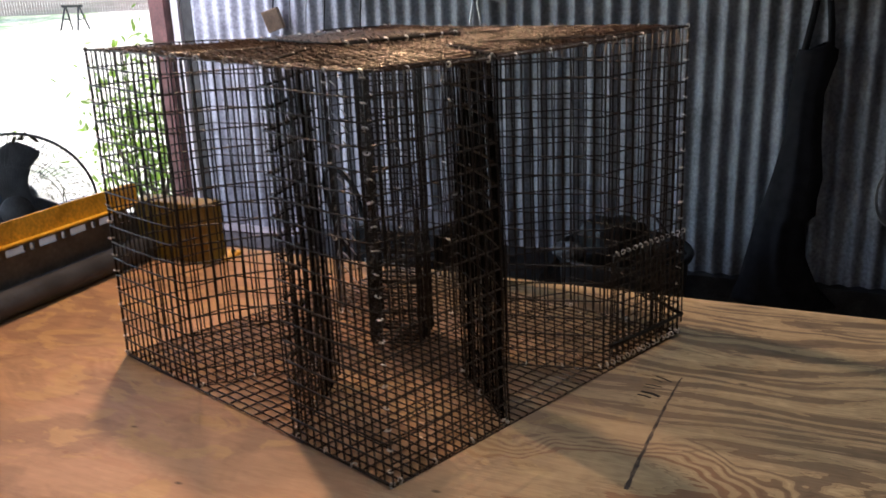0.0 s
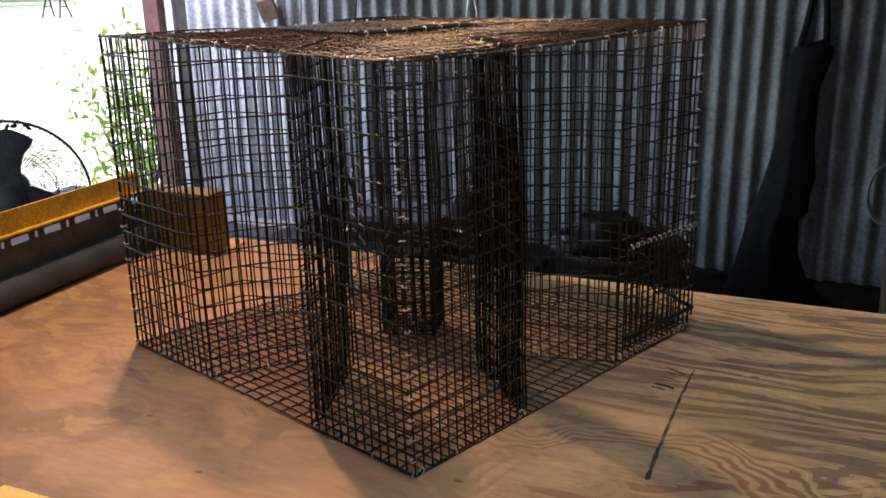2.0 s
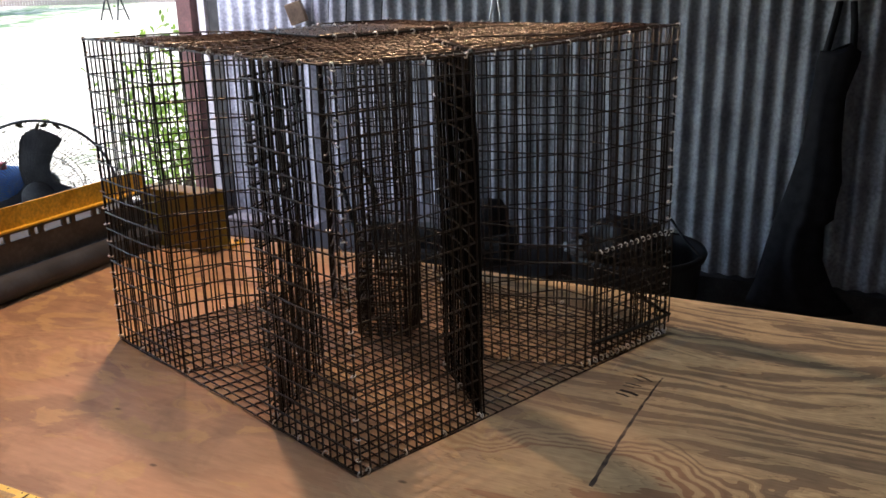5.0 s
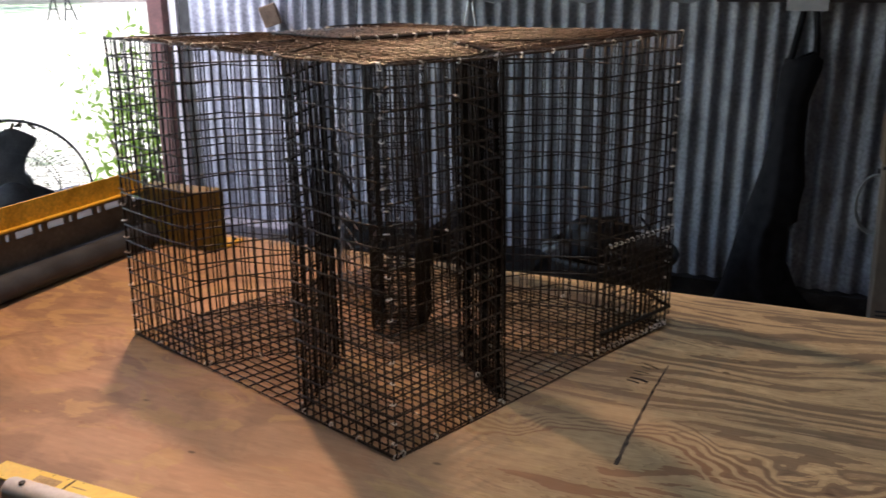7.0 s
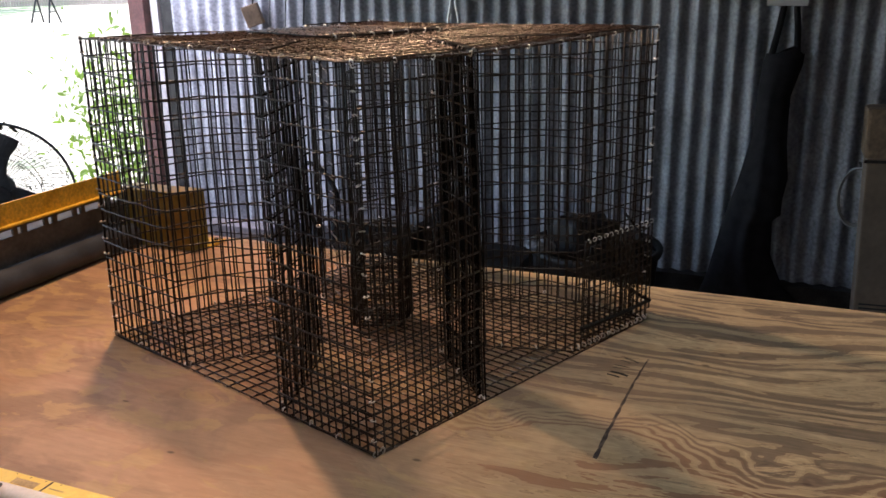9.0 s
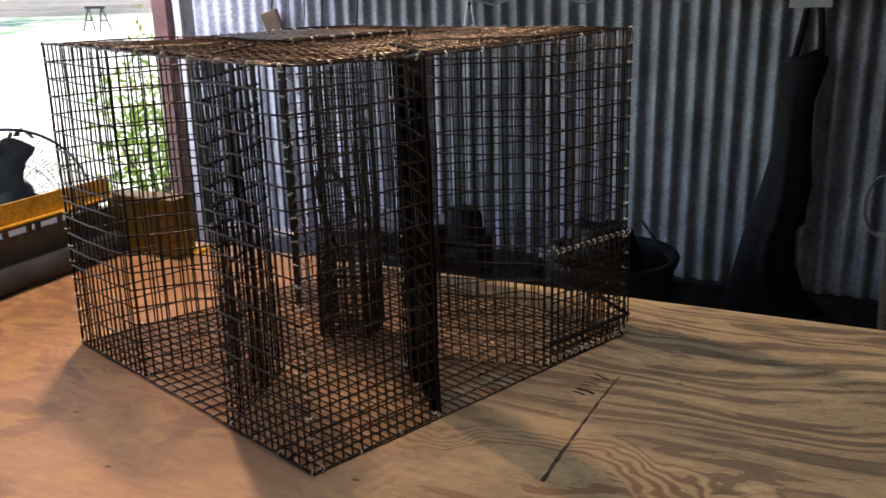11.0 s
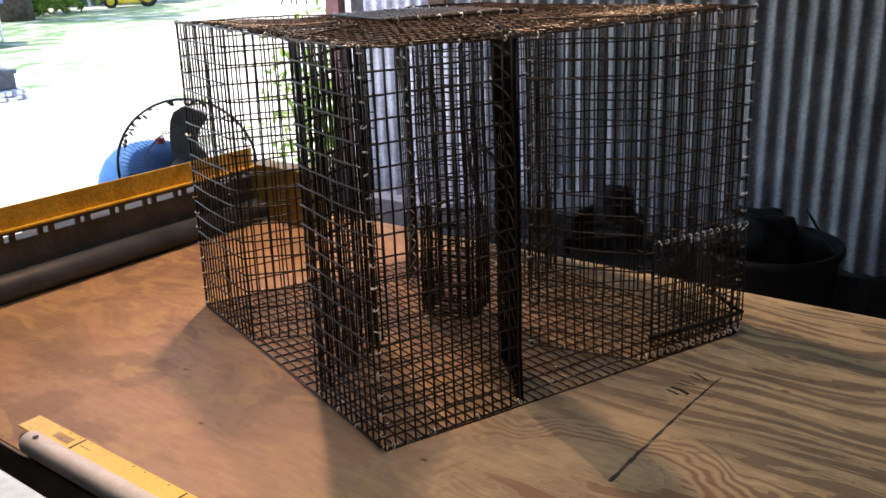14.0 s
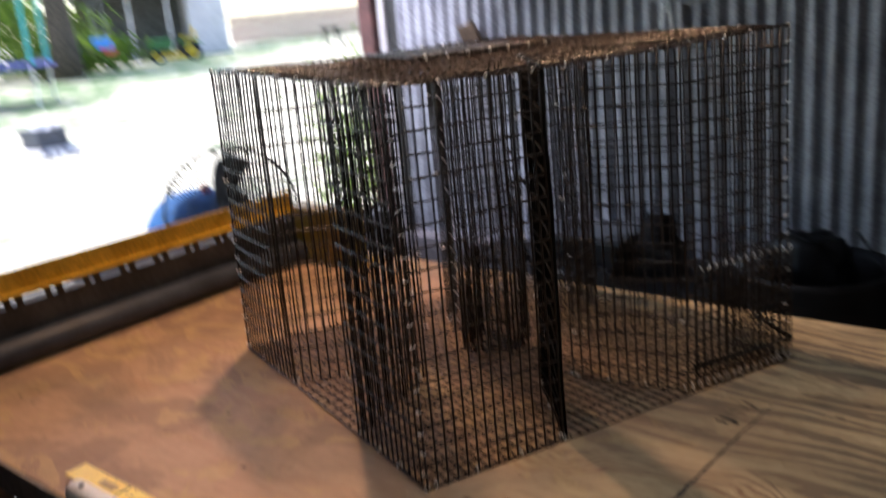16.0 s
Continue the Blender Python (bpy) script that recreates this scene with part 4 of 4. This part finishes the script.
part("nail", tubed([(0, -0.015, 0.105), (0, 0.06, 0.105)], 0.003, 6), M_STEEL, pl)
blk = thing("wood_block", "sawn wooden block hanging from a cord on the sheet wall", "wood block", (-1.79, 2.44, 1.285))
part("block", boxed(-0.035, 0.035, -0.03, 0.03, -0.045, 0.045, 0.004, pose(0, 0, 0, 0, -18, 25)), M_WOOD, blk)
part("cord", tubed([(0, 0, 0.04), (0.01, 0.01, 0.15), (0.0, 0.03, 0.30)], 0.003, 6), M_CLOTH, blk)
for x, z0, m_ in ((-1.62, 1.24, M_CABLE), (-1.53, 1.24, M_CLOTH), (-1.36, 1.24, M_CLOTH), (-1.70, 1.25, M_CABLE)):
    c = thing("string_line", "thin string hanging down the sheet wall", "cord", group="strings on the wall")
    part("cord_line", tubed([(x, 2.46, 1.9), (x + 0.01, 2.45, 1.55), (x - 0.02, 2.45, z0)], 0.003, 6), m_, c, smooth=True)

# ---- the work lamp over the bench ----
wl = thing("work_lamp", "hanging metal work lamp with a round reflector, aimed at the trap", "lamp", LAMP_AT)
tilt = (LAMP_AT - LAMP_AIM).to_track_quat("Z", "Y").to_matrix().to_4x4()


def moved(bm, m):
    bmesh.ops.transform(bm, matrix=m, verts=bm.verts[:])
    return bm


part("reflector", moved(lathe(bmesh.new(), [(0.030, 0.105), (0.036, 0.09), (0.075, 0.055), (0.115, 0.006), (0.119, 0.006), (0.078, 0.059), (0.039, 0.094), (0.033, 0.108), (0.030, 0.105)], 32), tilt), M_STEEL, wl, smooth=True)
part("lamp_socket", moved(lathe(bmesh.new(), [(0.0, 0.08), (0.024, 0.08), (0.024, 0.15), (0.012, 0.165), (0.0, 0.165)], 20), tilt), M_BLACK, wl)
top = tilt @ Vector((0, 0, 0.16))
part("flex", tubed([top, top + Vector((-0.01, 0.01, 0.05)), Vector((top.x, top.y, 0.238))], 0.004, 8), M_BLACK, wl, smooth=True)

# ---- fan outside the rail ----
FAN_AT, FAN_R = Vector((-2.121, 1.303, 0.727)), 0.254
fan = thing("pedestal_fan", "dark pedestal fan with a dusty wire guard by the opening", "fan", (FAN_AT.x, FAN_AT.y, 0))
aim = Vector((0.71, -0.704, 0.0))
fm = Matrix.Translation((0, 0, FAN_AT.z)) @ aim.to_track_quat("Z", "Y").to_matrix().to_4x4()


def ring_of(r, z, n=48):
    return [(r * math.cos(2 * math.pi * k / n), r * math.sin(2 * math.pi * k / n), z) for k in range(n)]


for z in (0.007, -0.007):
    part("guard_rim", moved(tubed(ring_of(FAN_R, z, 64), 0.0042, 8, closed=True), fm), M_FAN, fan, smooth=True)
for side in (1, -1):
    bm = bmesh.new()
    for k in range(90):
        a = 2 * math.pi * k / 90
        tube(bm, [(r * math.cos(a + 0.35 * (1 - r / FAN_R)), r * math.sin(a + 0.35 * (1 - r / FAN_R)), side * (0.007 + 0.060 * (1 - (r / FAN_R) ** 3))) for r in (0.05, 0.11, 0.17, 0.22, FAN_R)], 0.0010, 4)
    tube(bm, ring_of(0.15, side * (0.007 + 0.060 * (1 - (0.15 / FAN_R) ** 3))), 0.0016, 5, closed=True)
    # the rear guard takes an olive colour for the foliage beyond it
    part("wire_guard", moved(bm, fm), M_FAN if side > 0 else M_LINT_FOLIAGE, fan, "" if side > 0 else "rear guard coloured olive for the foliage seen through it", smooth=True)["kind"] = "stuff"
    part("guard_cap", moved(lathe(bmesh.new(), [(0.0, 0.064 * side), (0.05, 0.062 * side), (0.055, 0.066 * side), (0.05, 0.072 * side), (0.0, 0.075 * side)], 24), fm), M_FAN, fan, smooth=True)


def between(v, knots):
    for (a, x), (b, y) in zip(knots, knots[1:]):
        if v <= b:
            return x + (y - x) * (v - a) / (b - a)
    return knots[-1][1]


LEADING = ((0.02, 0.050), (0.06, 0.043), (0.10, 0.046), (0.142, 0.063), (0.170, 0.090), (0.188, 0.098), (0.205, 0.078), (0.226, 0.036))
TRAILING = ((0.02, -0.046), (0.06, -0.056), (0.10, -0.057), (0.14, -0.052), (0.175, -0.045), (0.20, -0.034), (0.215, -0.016), (0.226, 0.010))
for k in range(3):
    bm = bmesh.new()
    grid = []
    for i in range(15):
        v = 0.02 + 0.206 * (i / 14) ** 0.85
        a, b = between(v, TRAILING), between(v, LEADING)
        grid.append([bm.verts.new((a + (b - a) * j / 7, v, 0.034 * (j / 7 - 0.5) + 0.006 * math.sin(math.pi * j / 7))) for j in range(8)])
    for u, w in zip(grid, grid[1:]):
        for j in range(7):
            bm.faces.new((u[j], u[j + 1], w[j + 1], w[j]))
    bmesh.ops.solidify(bm, geom=bm.faces[:], thickness=0.003)
    part("blade", moved(bm, fm @ pose(0, 0, 0, 0, 0, 120 * k)), M_FAN, fan, smooth=True)
part("hub", moved(lathe(bmesh.new(), [(0.0, -0.03), (0.040, -0.03), (0.042, 0.0), (0.034, 0.018), (0.0, 0.024)], 24), fm), M_CLOTH, fan, smooth=True)
part("motor", moved(lathe(bmesh.new(), [(0.0, -0.19), (0.03, -0.18), (0.055, -0.15), (0.058, -0.09), (0.05, -0.078), (0.0, -0.076)], 24), fm), M_FAN, fan, smooth=True)
# dust and leaf litter caught on the upper guard
lint_rnd = random.Random(5)
for k in range(26):
    a = lint_rnd.uniform(1.15, 2.75)
    r = FAN_R - lint_rnd.uniform(0.002, 0.022)
    bm = bmesh.new()
    bmesh.ops.create_icosphere(bm, subdivisions=1, radius=1.0)
    s_ = lint_rnd.uniform(0.003, 0.007)
    for v in bm.verts:
        v.co = Vector((v.co.x * s_ * 2.2, v.co.y * s_, v.co.z * 0.003)) * (1 + 0.5 * noise.noise(v.co * 2.0 + Vector((k, 0, 0))))
    part("lint", moved(bm, fm @ pose(r * math.cos(a), r * math.sin(a), lint_rnd.uniform(-0.01, 0.01), 0, 0, lint_rnd.uniform(0, 180))), M_LINT_FOLIAGE, fan, "grey tuft of dust")
# olive streaks on the rear guard, standing in for foliage seen through it
bm = bmesh.new()
for k in range(240):
    a, r = lint_rnd.uniform(-1.5, 1.1), FAN_R * lint_rnd.uniform(0.35, 0.97)
    w, d = lint_rnd.uniform(0.004, 0.013), lint_rnd.uniform(-0.5, 0.5)
    z = -(0.010 + 0.060 * (1 - (r / FAN_R) ** 3))
    c, q = Vector((r * math.cos(a), r * math.sin(a), z)), Vector((math.cos(a + 1.57 + d), math.sin(a + 1.57 + d), 0))
    tube(bm, [c - q * w, c + Vector((0, 0, 0.002)), c + q * w], [0.0006, 0.0018, 0.0006], 4)
part("foliage_streak", moved(bm, fm), M_LINT_FOLIAGE, fan, "olive streaks standing in for foliage seen through the guard")["kind"] = "stuff"
back = aim.normalized() * -0.12
part("pole", tubed([(back.x, back.y, 0.03), (back.x, back.y, FAN_AT.z - 0.05)], 0.016, 16), M_FAN, fan, smooth=True)
part("base", lathe(bmesh.new(), [(0.0, 0.0005), (0.15, 0.0005), (0.155, 0.012), (0.12, 0.03), (0.03, 0.05), (0.0, 0.05)], 32, Matrix.Translation((back.x, back.y, 0))), M_FAN, fan, smooth=True)

drum = thing("blue_drum", "blue plastic drum with a rounded lid outside the open side", "drum", (-2.73, 1.55, -0.05))
part("drum_body", lathe(bmesh.new(), [(0.0, 0.0), (0.22, 0.0), (0.245, 0.03), (0.25, 0.3), (0.248, 0.50), (0.240, 0.58), (0.222, 0.65), (0.19, 0.705), (0.145, 0.745), (0.08, 0.765), (0.0, 0.77)], 64), M_BLUE, drum, smooth=True)
part("bung", lathe(bmesh.new(), [(0.0, 0.74), (0.02, 0.74), (0.02, 0.79), (0.0, 0.79)], 16, Matrix.Translation((0.06, 0.02, 0))), M_RED, drum, "red screw bung")

# ---- the yard ----
GZ = -0.06


def leafy(n, spread, seed, size=0.05):
    rnd = random.Random(seed)
    bm = bmesh.new()
    for k in range(n):
        c = Vector([rnd.gauss(0, s) for s in spread])
        s = size * rnd.uniform(0.6, 1.4)
        q = Euler((rnd.uniform(-1.2, 1.2), rnd.uniform(-1.2, 1.2), rnd.uniform(0, 6.3))).to_matrix()
        vs = [bm.verts.new(c + q @ Vector(p) * s) for p in ((-1, 0, 0), (-0.2, 0.42, 0.1), (0.7, 0.25, 0.05), (1.2, 0, -0.1), (0.7, -0.25, 0.05), (-0.2, -0.42, 0.1))]
        bm.faces.new(vs)
    return bm


def shrub(x, y, h, w, seed, n=900, size=0.05):
    rnd = random.Random(seed)
    t = thing("shrub", "leafy green shrub in the sunlit yard", "shrub", (x, y, GZ), "shrubs in the yard")
    for k in range(6):
        bm = bmesh.new()
        a = rnd.uniform(0, 6.3)
        tube(bm, [(0.03 * math.cos(a), 0.03 * math.sin(a), 0), (0.15 * w * math.cos(a), 0.15 * w * math.sin(a), h * 0.35), (0.4 * w * math.cos(a + 0.3), 0.4 * w * math.sin(a + 0.3), h * 0.62)], [0.02, 0.014, 0.006], 6)
        part("stem", bm, M_BARK, t, smooth=True)
    bm = leafy(n, (w * 0.36, w * 0.36, h * 0.22), seed, size)
    bmesh.ops.translate(bm, vec=(0, 0, h * 0.62), verts=bm.verts[:])
    part("leaves", bm, M_LEAF, t)["kind"] = "stuff"
    return t


shrub(-3.02, 2.92, 1.10, 0.42, 3, 1500, 0.022)


def tree(x, y, h, seed, r=0.22):
    rnd = random.Random(seed)
    t = thing("tree", "shade tree with rough trunk beyond the yard", "tree", (x, y, GZ), "trees round the yard")
    bm = tubed([(0, 0, 0), (0.05, 0.03, h * 0.15), (0.1, -0.05, h * 0.35), (0.0, 0.0, h * 0.6), (0.1, 0.1, h * 0.85)], [r * 1.3, r, r * 0.85, r * 0.6, r * 0.25], 12)
    for k in range(8):
        a, z = rnd.uniform(0, 6.3), h * rnd.uniform(0.35, 0.7)
        l = h * rnd.uniform(0.2, 0.35)
        tube(bm, [(0, 0, z), (l * 0.5 * math.cos(a), l * 0.5 * math.sin(a), z + l * 0.35), (l * math.cos(a), l * math.sin(a), z + l * 0.6)], [r * 0.4, r * 0.25, r * 0.08], 7)
    part("trunk", bm, M_BARK, t, smooth=True)
    bm = bmesh.new()
    for k in range(16):
        a, z, l = rnd.uniform(0, 6.3), h * rnd.uniform(0.5, 1.0), h * rnd.uniform(0.05, 0.33)
        b2 = leafy(170, (h * 0.07, h * 0.07, h * 0.05), seed * 31 + k, 0.14)
        bmesh.ops.translate(b2, vec=(l * math.cos(a), l * math.sin(a), z), verts=b2.verts[:])
        me = bpy.data.meshes.new("tmp")
        b2.to_mesh(me)
        b2.free()
        bm.from_mesh(me)
        bpy.data.meshes.remove(me)
    part("crown", bm, M_LEAF, t)["kind"] = "stuff"
    return t


tree(-30.5, 15.4, 9, 11, 0.48)
tree(-36, 13.5, 9, 12, 0.3)
tree(-35.5, 19.0, 9, 15, 0.25)
tree(-46, 33, 11, 13, 0.35)
for x, y, h, w, seed in ((-33.0, 12.4, 3.2, 2.4, 21), (-34.5, 15.8, 3.4, 2.4, 22), (-36.0, 18.6, 3.0, 2.2, 23), (-31.5, 9.6, 3.4, 2.6, 24), (-32.6, 17.1, 1.5, 1.5, 25), (-33.4, 18.9, 1.3, 1.4, 26), (-31.8, 15.2, 1.2, 1.2, 27)):
    shrub(x, y, h, w, seed, 420, 0.19)

hedge = thing("hedge", "tall dark overgrown hedge in the shade of trees", "hedge", (-39.5, 12.5, GZ))
rnd = random.Random(77)
bm = bmesh.new()
for k in range(2600):
    c = Vector((rnd.gauss(0, 0.8), rnd.uniform(-9, 6.5), 4.6 * rnd.random() ** 0.8))
    q = Euler((rnd.uniform(-1.2, 1.2), rnd.uniform(-1.2, 1.2), rnd.uniform(0, 6.3))).to_matrix()
    s = rnd.uniform(0.18, 0.42)
    bm.faces.new([bm.verts.new(c + q @ Vector(p) * s) for p in ((-1, 0, 0), (0, 0.5, 0.1), (1.1, 0, 0), (0, -0.5, 0.1))])
part("foliage", bm, M_LEAF, hedge)["kind"] = "stuff"
for k in range(5):
    part("stem", tubed([(0, -7 + 3 * k, 0), (0.1, -6.9 + 3 * k, 1.6), (0, -7.1 + 3 * k, 3.4)], [0.08, 0.06, 0.02], 6), M_BARK, hedge)

# dark open lean-to with pale posts, and a paling fence beyond
shed = thing("open_shed", "open-fronted shed with dark inside and pale boards", "shed", (-39.6, 25.2, GZ))
turn = pose(0, 0, 0, 0, 0, 57)
part("back_wall", boxed(-3.5, 1.6, 1.6, 1.7, 0, 3.2, 0, turn), M_DARKWALL, shed)
for x in (-3.6, 1.6):
    part("side_wall", boxed(x, x + 0.12, -1.6, 1.6, 0, 3.2, 0, turn), M_SIDING, shed)
part("roof", boxed(-4, 1.9, -2.0, 1.9, 3.2, 3.4, 0, turn), M_DARKWALL, shed)
for x in (-1.2, 0.6):
    part("post", boxed(x, x + 0.14, -1.7, -1.56, 0, 3.2, 0, turn), M_SIDING, shed)
house = thing("pale_house", "pale lavender-grey house end with lapped siding", "house", (-39.2, 27.9, GZ))
turn = pose(0, 0, 0, 0, 0, 55)
part("wall", boxed(-1.1, 1.1, 0, 3, 0, 5, 0, turn), M_SIDING, house)
for k in range(24):
    part("siding_board", boxed(-1.12, 1.12, -0.03, -0.001, k * 0.2, k * 0.2 + 0.19, 0, turn), M_SIDING, house)

fence = thing("paling_fence", "weathered reddish timber paling fence along the far yard", "fence", (-45, 43, GZ), kind="structure")
fence.rotation_euler = (0, 0, radians(28))
pal = boxed(-0.07, 0.07, -0.01, 0.01, 0, 1.9, 0.004)
pm = bpy.data.meshes.new("paling")
pal.to_mesh(pm)
pal.free()
pm.materials.append(M_FENCE)
for k in range(90):
    ob = new("paling", pm)
    ob.parent = fence
    ob.matrix_basis = pose(-7 + k * 0.155, -2.0 + k * 0.05, 0.02 * random.random(), 0, 0, 17) @ Matrix.Diagonal((1, 1, 1 + random.uniform(-0.02, 0.02), 1))
for z in (0.4, 1.4):
    part("rail", boxed(-7.1, 7.5, 0.04, 0.09, z, z + 0.09, 0, pose(0, 0.2, 0, 0, 0, 17.9)), M_FENCE, fence)

# garden tractor
tr = thing("garden_tractor", "green garden tractor with yellow wheels parked before the shed", "tractor", (-34.8, 23.0, GZ))
tr.rotation_euler = (0, 0, radians(57))
tr.scale = (1.2, 1.2, 1.2)


def wheel(x, y, r, w):
    m = Matrix.Translation((x, y, r)) @ pose(0, 0, 0, 90, 0, 0)
    wh = part("wheel", lathe(bmesh.new(), [(r * 0.55, -w / 2), (r * 0.92, -w / 2), (r, -w * 0.3), (r, w * 0.3), (r * 0.92, w / 2), (r * 0.55, w / 2), (r * 0.55, -w / 2)], 24, m), M_TYRE, tr, "black tyre on a yellow rim", smooth=True)
    part("rim", lathe(bmesh.new(), [(0.0, -w * 0.4), (r * 0.2, -w * 0.4), (r * 0.5, -w * 0.3), (r * 0.56, -w * 0.46), (r * 0.56, w * 0.46), (r * 0.5, w * 0.3), (0.0, w * 0.4)], 20, m), M_TRYEL, wh)


for s in (-0.42, 0.42):
    wheel(0.55, s, 0.36, 0.26)
    wheel(-0.75, s, 0.25, 0.16)
bm = boxed(-1.05, -0.1, -0.27, 0.27, 0.45, 0.88, 0.06)
part("hood", bm, M_GREEN, tr)
part("fender", boxed(0.1, 0.95, -0.5, 0.5, 0.62, 0.74, 0.05), M_GREEN, tr)
part("seat", boxed(0.25, 0.75, -0.24, 0.24, 0.75, 0.85, 0.04), M_TRYEL, tr)
part("seat_back", boxed(0.68, 0.78, -0.24, 0.24, 0.85, 1.2, 0.04), M_TRYEL, tr)
part("mower_deck", boxed(-0.5, 0.4, -0.55, 0.55, 0.14, 0.30, 0.05), M_TRYEL, tr)
part("steering_wheel", moved(tubed([(0.17 * math.cos(a), 0.17 * math.sin(a), 0) for a in [2 * math.pi * k / 20 for k in range(20)]], 0.015, 6, closed=True), pose(0.0, 0, 1.05, 0, -35, 0)), M_BLACK, tr, smooth=True)
part("steering_column", tubed([(-0.15, 0, 0.8), (0.0, 0, 1.05)], 0.02, 8), M_BLACK, tr)

# saw-horse
sh = thing("saw_horse", "small dark trestle standing on the far grass", "trestle", (-26.2, 24.7, GZ))
part("beam", boxed(-0.5, 0.5, -0.05, 0.05, 0.85, 0.95, 0.005), M_STEEL, sh)
for sx in (-0.4, 0.4):
    for sy in (-1, 1):
        part("leg", tubed([(sx * 0.85, 0.03 * sy, 0.86), (sx * 1.1, 0.30 * sy, 0)], 0.035, 6), M_STEEL, sh)
    part("brace", tubed([(sx, -0.17, 0.42), (sx, 0.17, 0.42)], 0.025, 6), M_STEEL, sh)

# trampoline with pads and foam-sleeved poles, and a swing toy
tp = thing("trampoline", "trampoline with navy pads and teal sleeved poles", "trampoline", (-21.1, 8.1, GZ))
tp.scale = (1, 1, 1.15)
part("pad", lathe(bmesh.new(), [(1.55, 0.82), (1.95, 0.80), (1.95, 0.87), (1.55, 0.88), (1.55, 0.82)], 36), M_NAVY, tp)
part("mat", lathe(bmesh.new(), [(0.0, 0.83), (1.55, 0.83), (1.55, 0.84), (0.0, 0.84)], 36), M_BLACK, tp)
for k in range(6):
    a = 2 * math.pi * k / 6 + 0.4
    c, s = 1.9 * math.cos(a), 1.9 * math.sin(a)
    part("leg", tubed([(c, s, 0), (c, s, 0.82)], 0.03, 8), M_PVC, tp)
    part("sleeved_pole", tubed([(c, s, 0.85), (c, s, 2.6)], 0.05, 10), M_TEAL, tp, "teal foam-sleeved pole")
sw = thing("toy_swing", "blue and red plastic toddler swing hanging in the shade", "swing", (-28.6, 15.9, GZ))
part("seat", moved(lathe(bmesh.new(), [(0.0, 0.0), (0.26, 0.0), (0.33, 0.12), (0.33, 0.35), (0.28, 0.36), (0.25, 0.14), (0.0, 0.05)], 20), pose(0, 0, 1.0)), M_SKY, sw)
part("front_bar", tubed([(0.3, -0.25, 0.95), (0.38, 0.0, 0.85), (0.3, 0.25, 0.95)], 0.09, 10), M_RED, sw)
for s in (-0.25, 0.25):
    part("rope", tubed([(0, s, 1.3), (0, s * 0.1, 5.0)], 0.015, 6), M_CABLE, sw)
part("branch", tubed([(-1.9, -0.5, 4.2), (-1.0, -0.3, 4.8), (0.0, 0.0, 5.02), (0.9, 0.3, 5.3)], [0.16, 0.12, 0.08, 0.03], 8), M_BARK, sw, "tree branch that carries the swing", smooth=True)

# dark crate on a stack of boards in the near yard
cr = thing("dark_crate", "dark grey crate with a pale rag on stacked boards", "crate", (-10.75, 4.72, GZ))
cr.scale = (0.8, 0.8, 0.8)
part("crate_body", boxed(-0.30, 0.30, -0.25, 0.25, 0.16, 0.46, 0.02), M_CRATE, cr)
part("crate_rim", boxed(-0.33, 0.33, -0.28, 0.28, 0.40, 0.47, 0.015), M_CRATE, cr)
for k in range(5):
    part("board", boxed(-0.5 + 0.09 * (k % 2), 0.50 + 0.06 * (k % 3), -0.34 + 0.15 * k, -0.24 + 0.15 * k, 0.02 * (k % 2), 0.055 + 0.02 * (k % 2), 0.006), M_SIDING, cr)
    part("board", boxed(-0.46 + 0.05 * (k % 2), 0.46, -0.32 + 0.15 * k, -0.23 + 0.15 * k, 0.080, 0.155, 0.006, pose(0, 0, 0, 0, 0, 4 * (k % 2))), M_SIDING, cr)
bm = bmesh.new()
bmesh.ops.create_icosphere(bm, subdivisions=3, radius=1.0)
for v in bm.verts:
    c = v.co.copy()
    k = 1 + 0.35 * noise.noise(c * 2.2)
    v.co = Vector((c.x * 0.24 * k, c.y * 0.20 * k, 0.49 + max(c.z, -0.3) * 0.12 * k))
part("rag", bm, M_SIDING, cr, "pale crumpled rag")
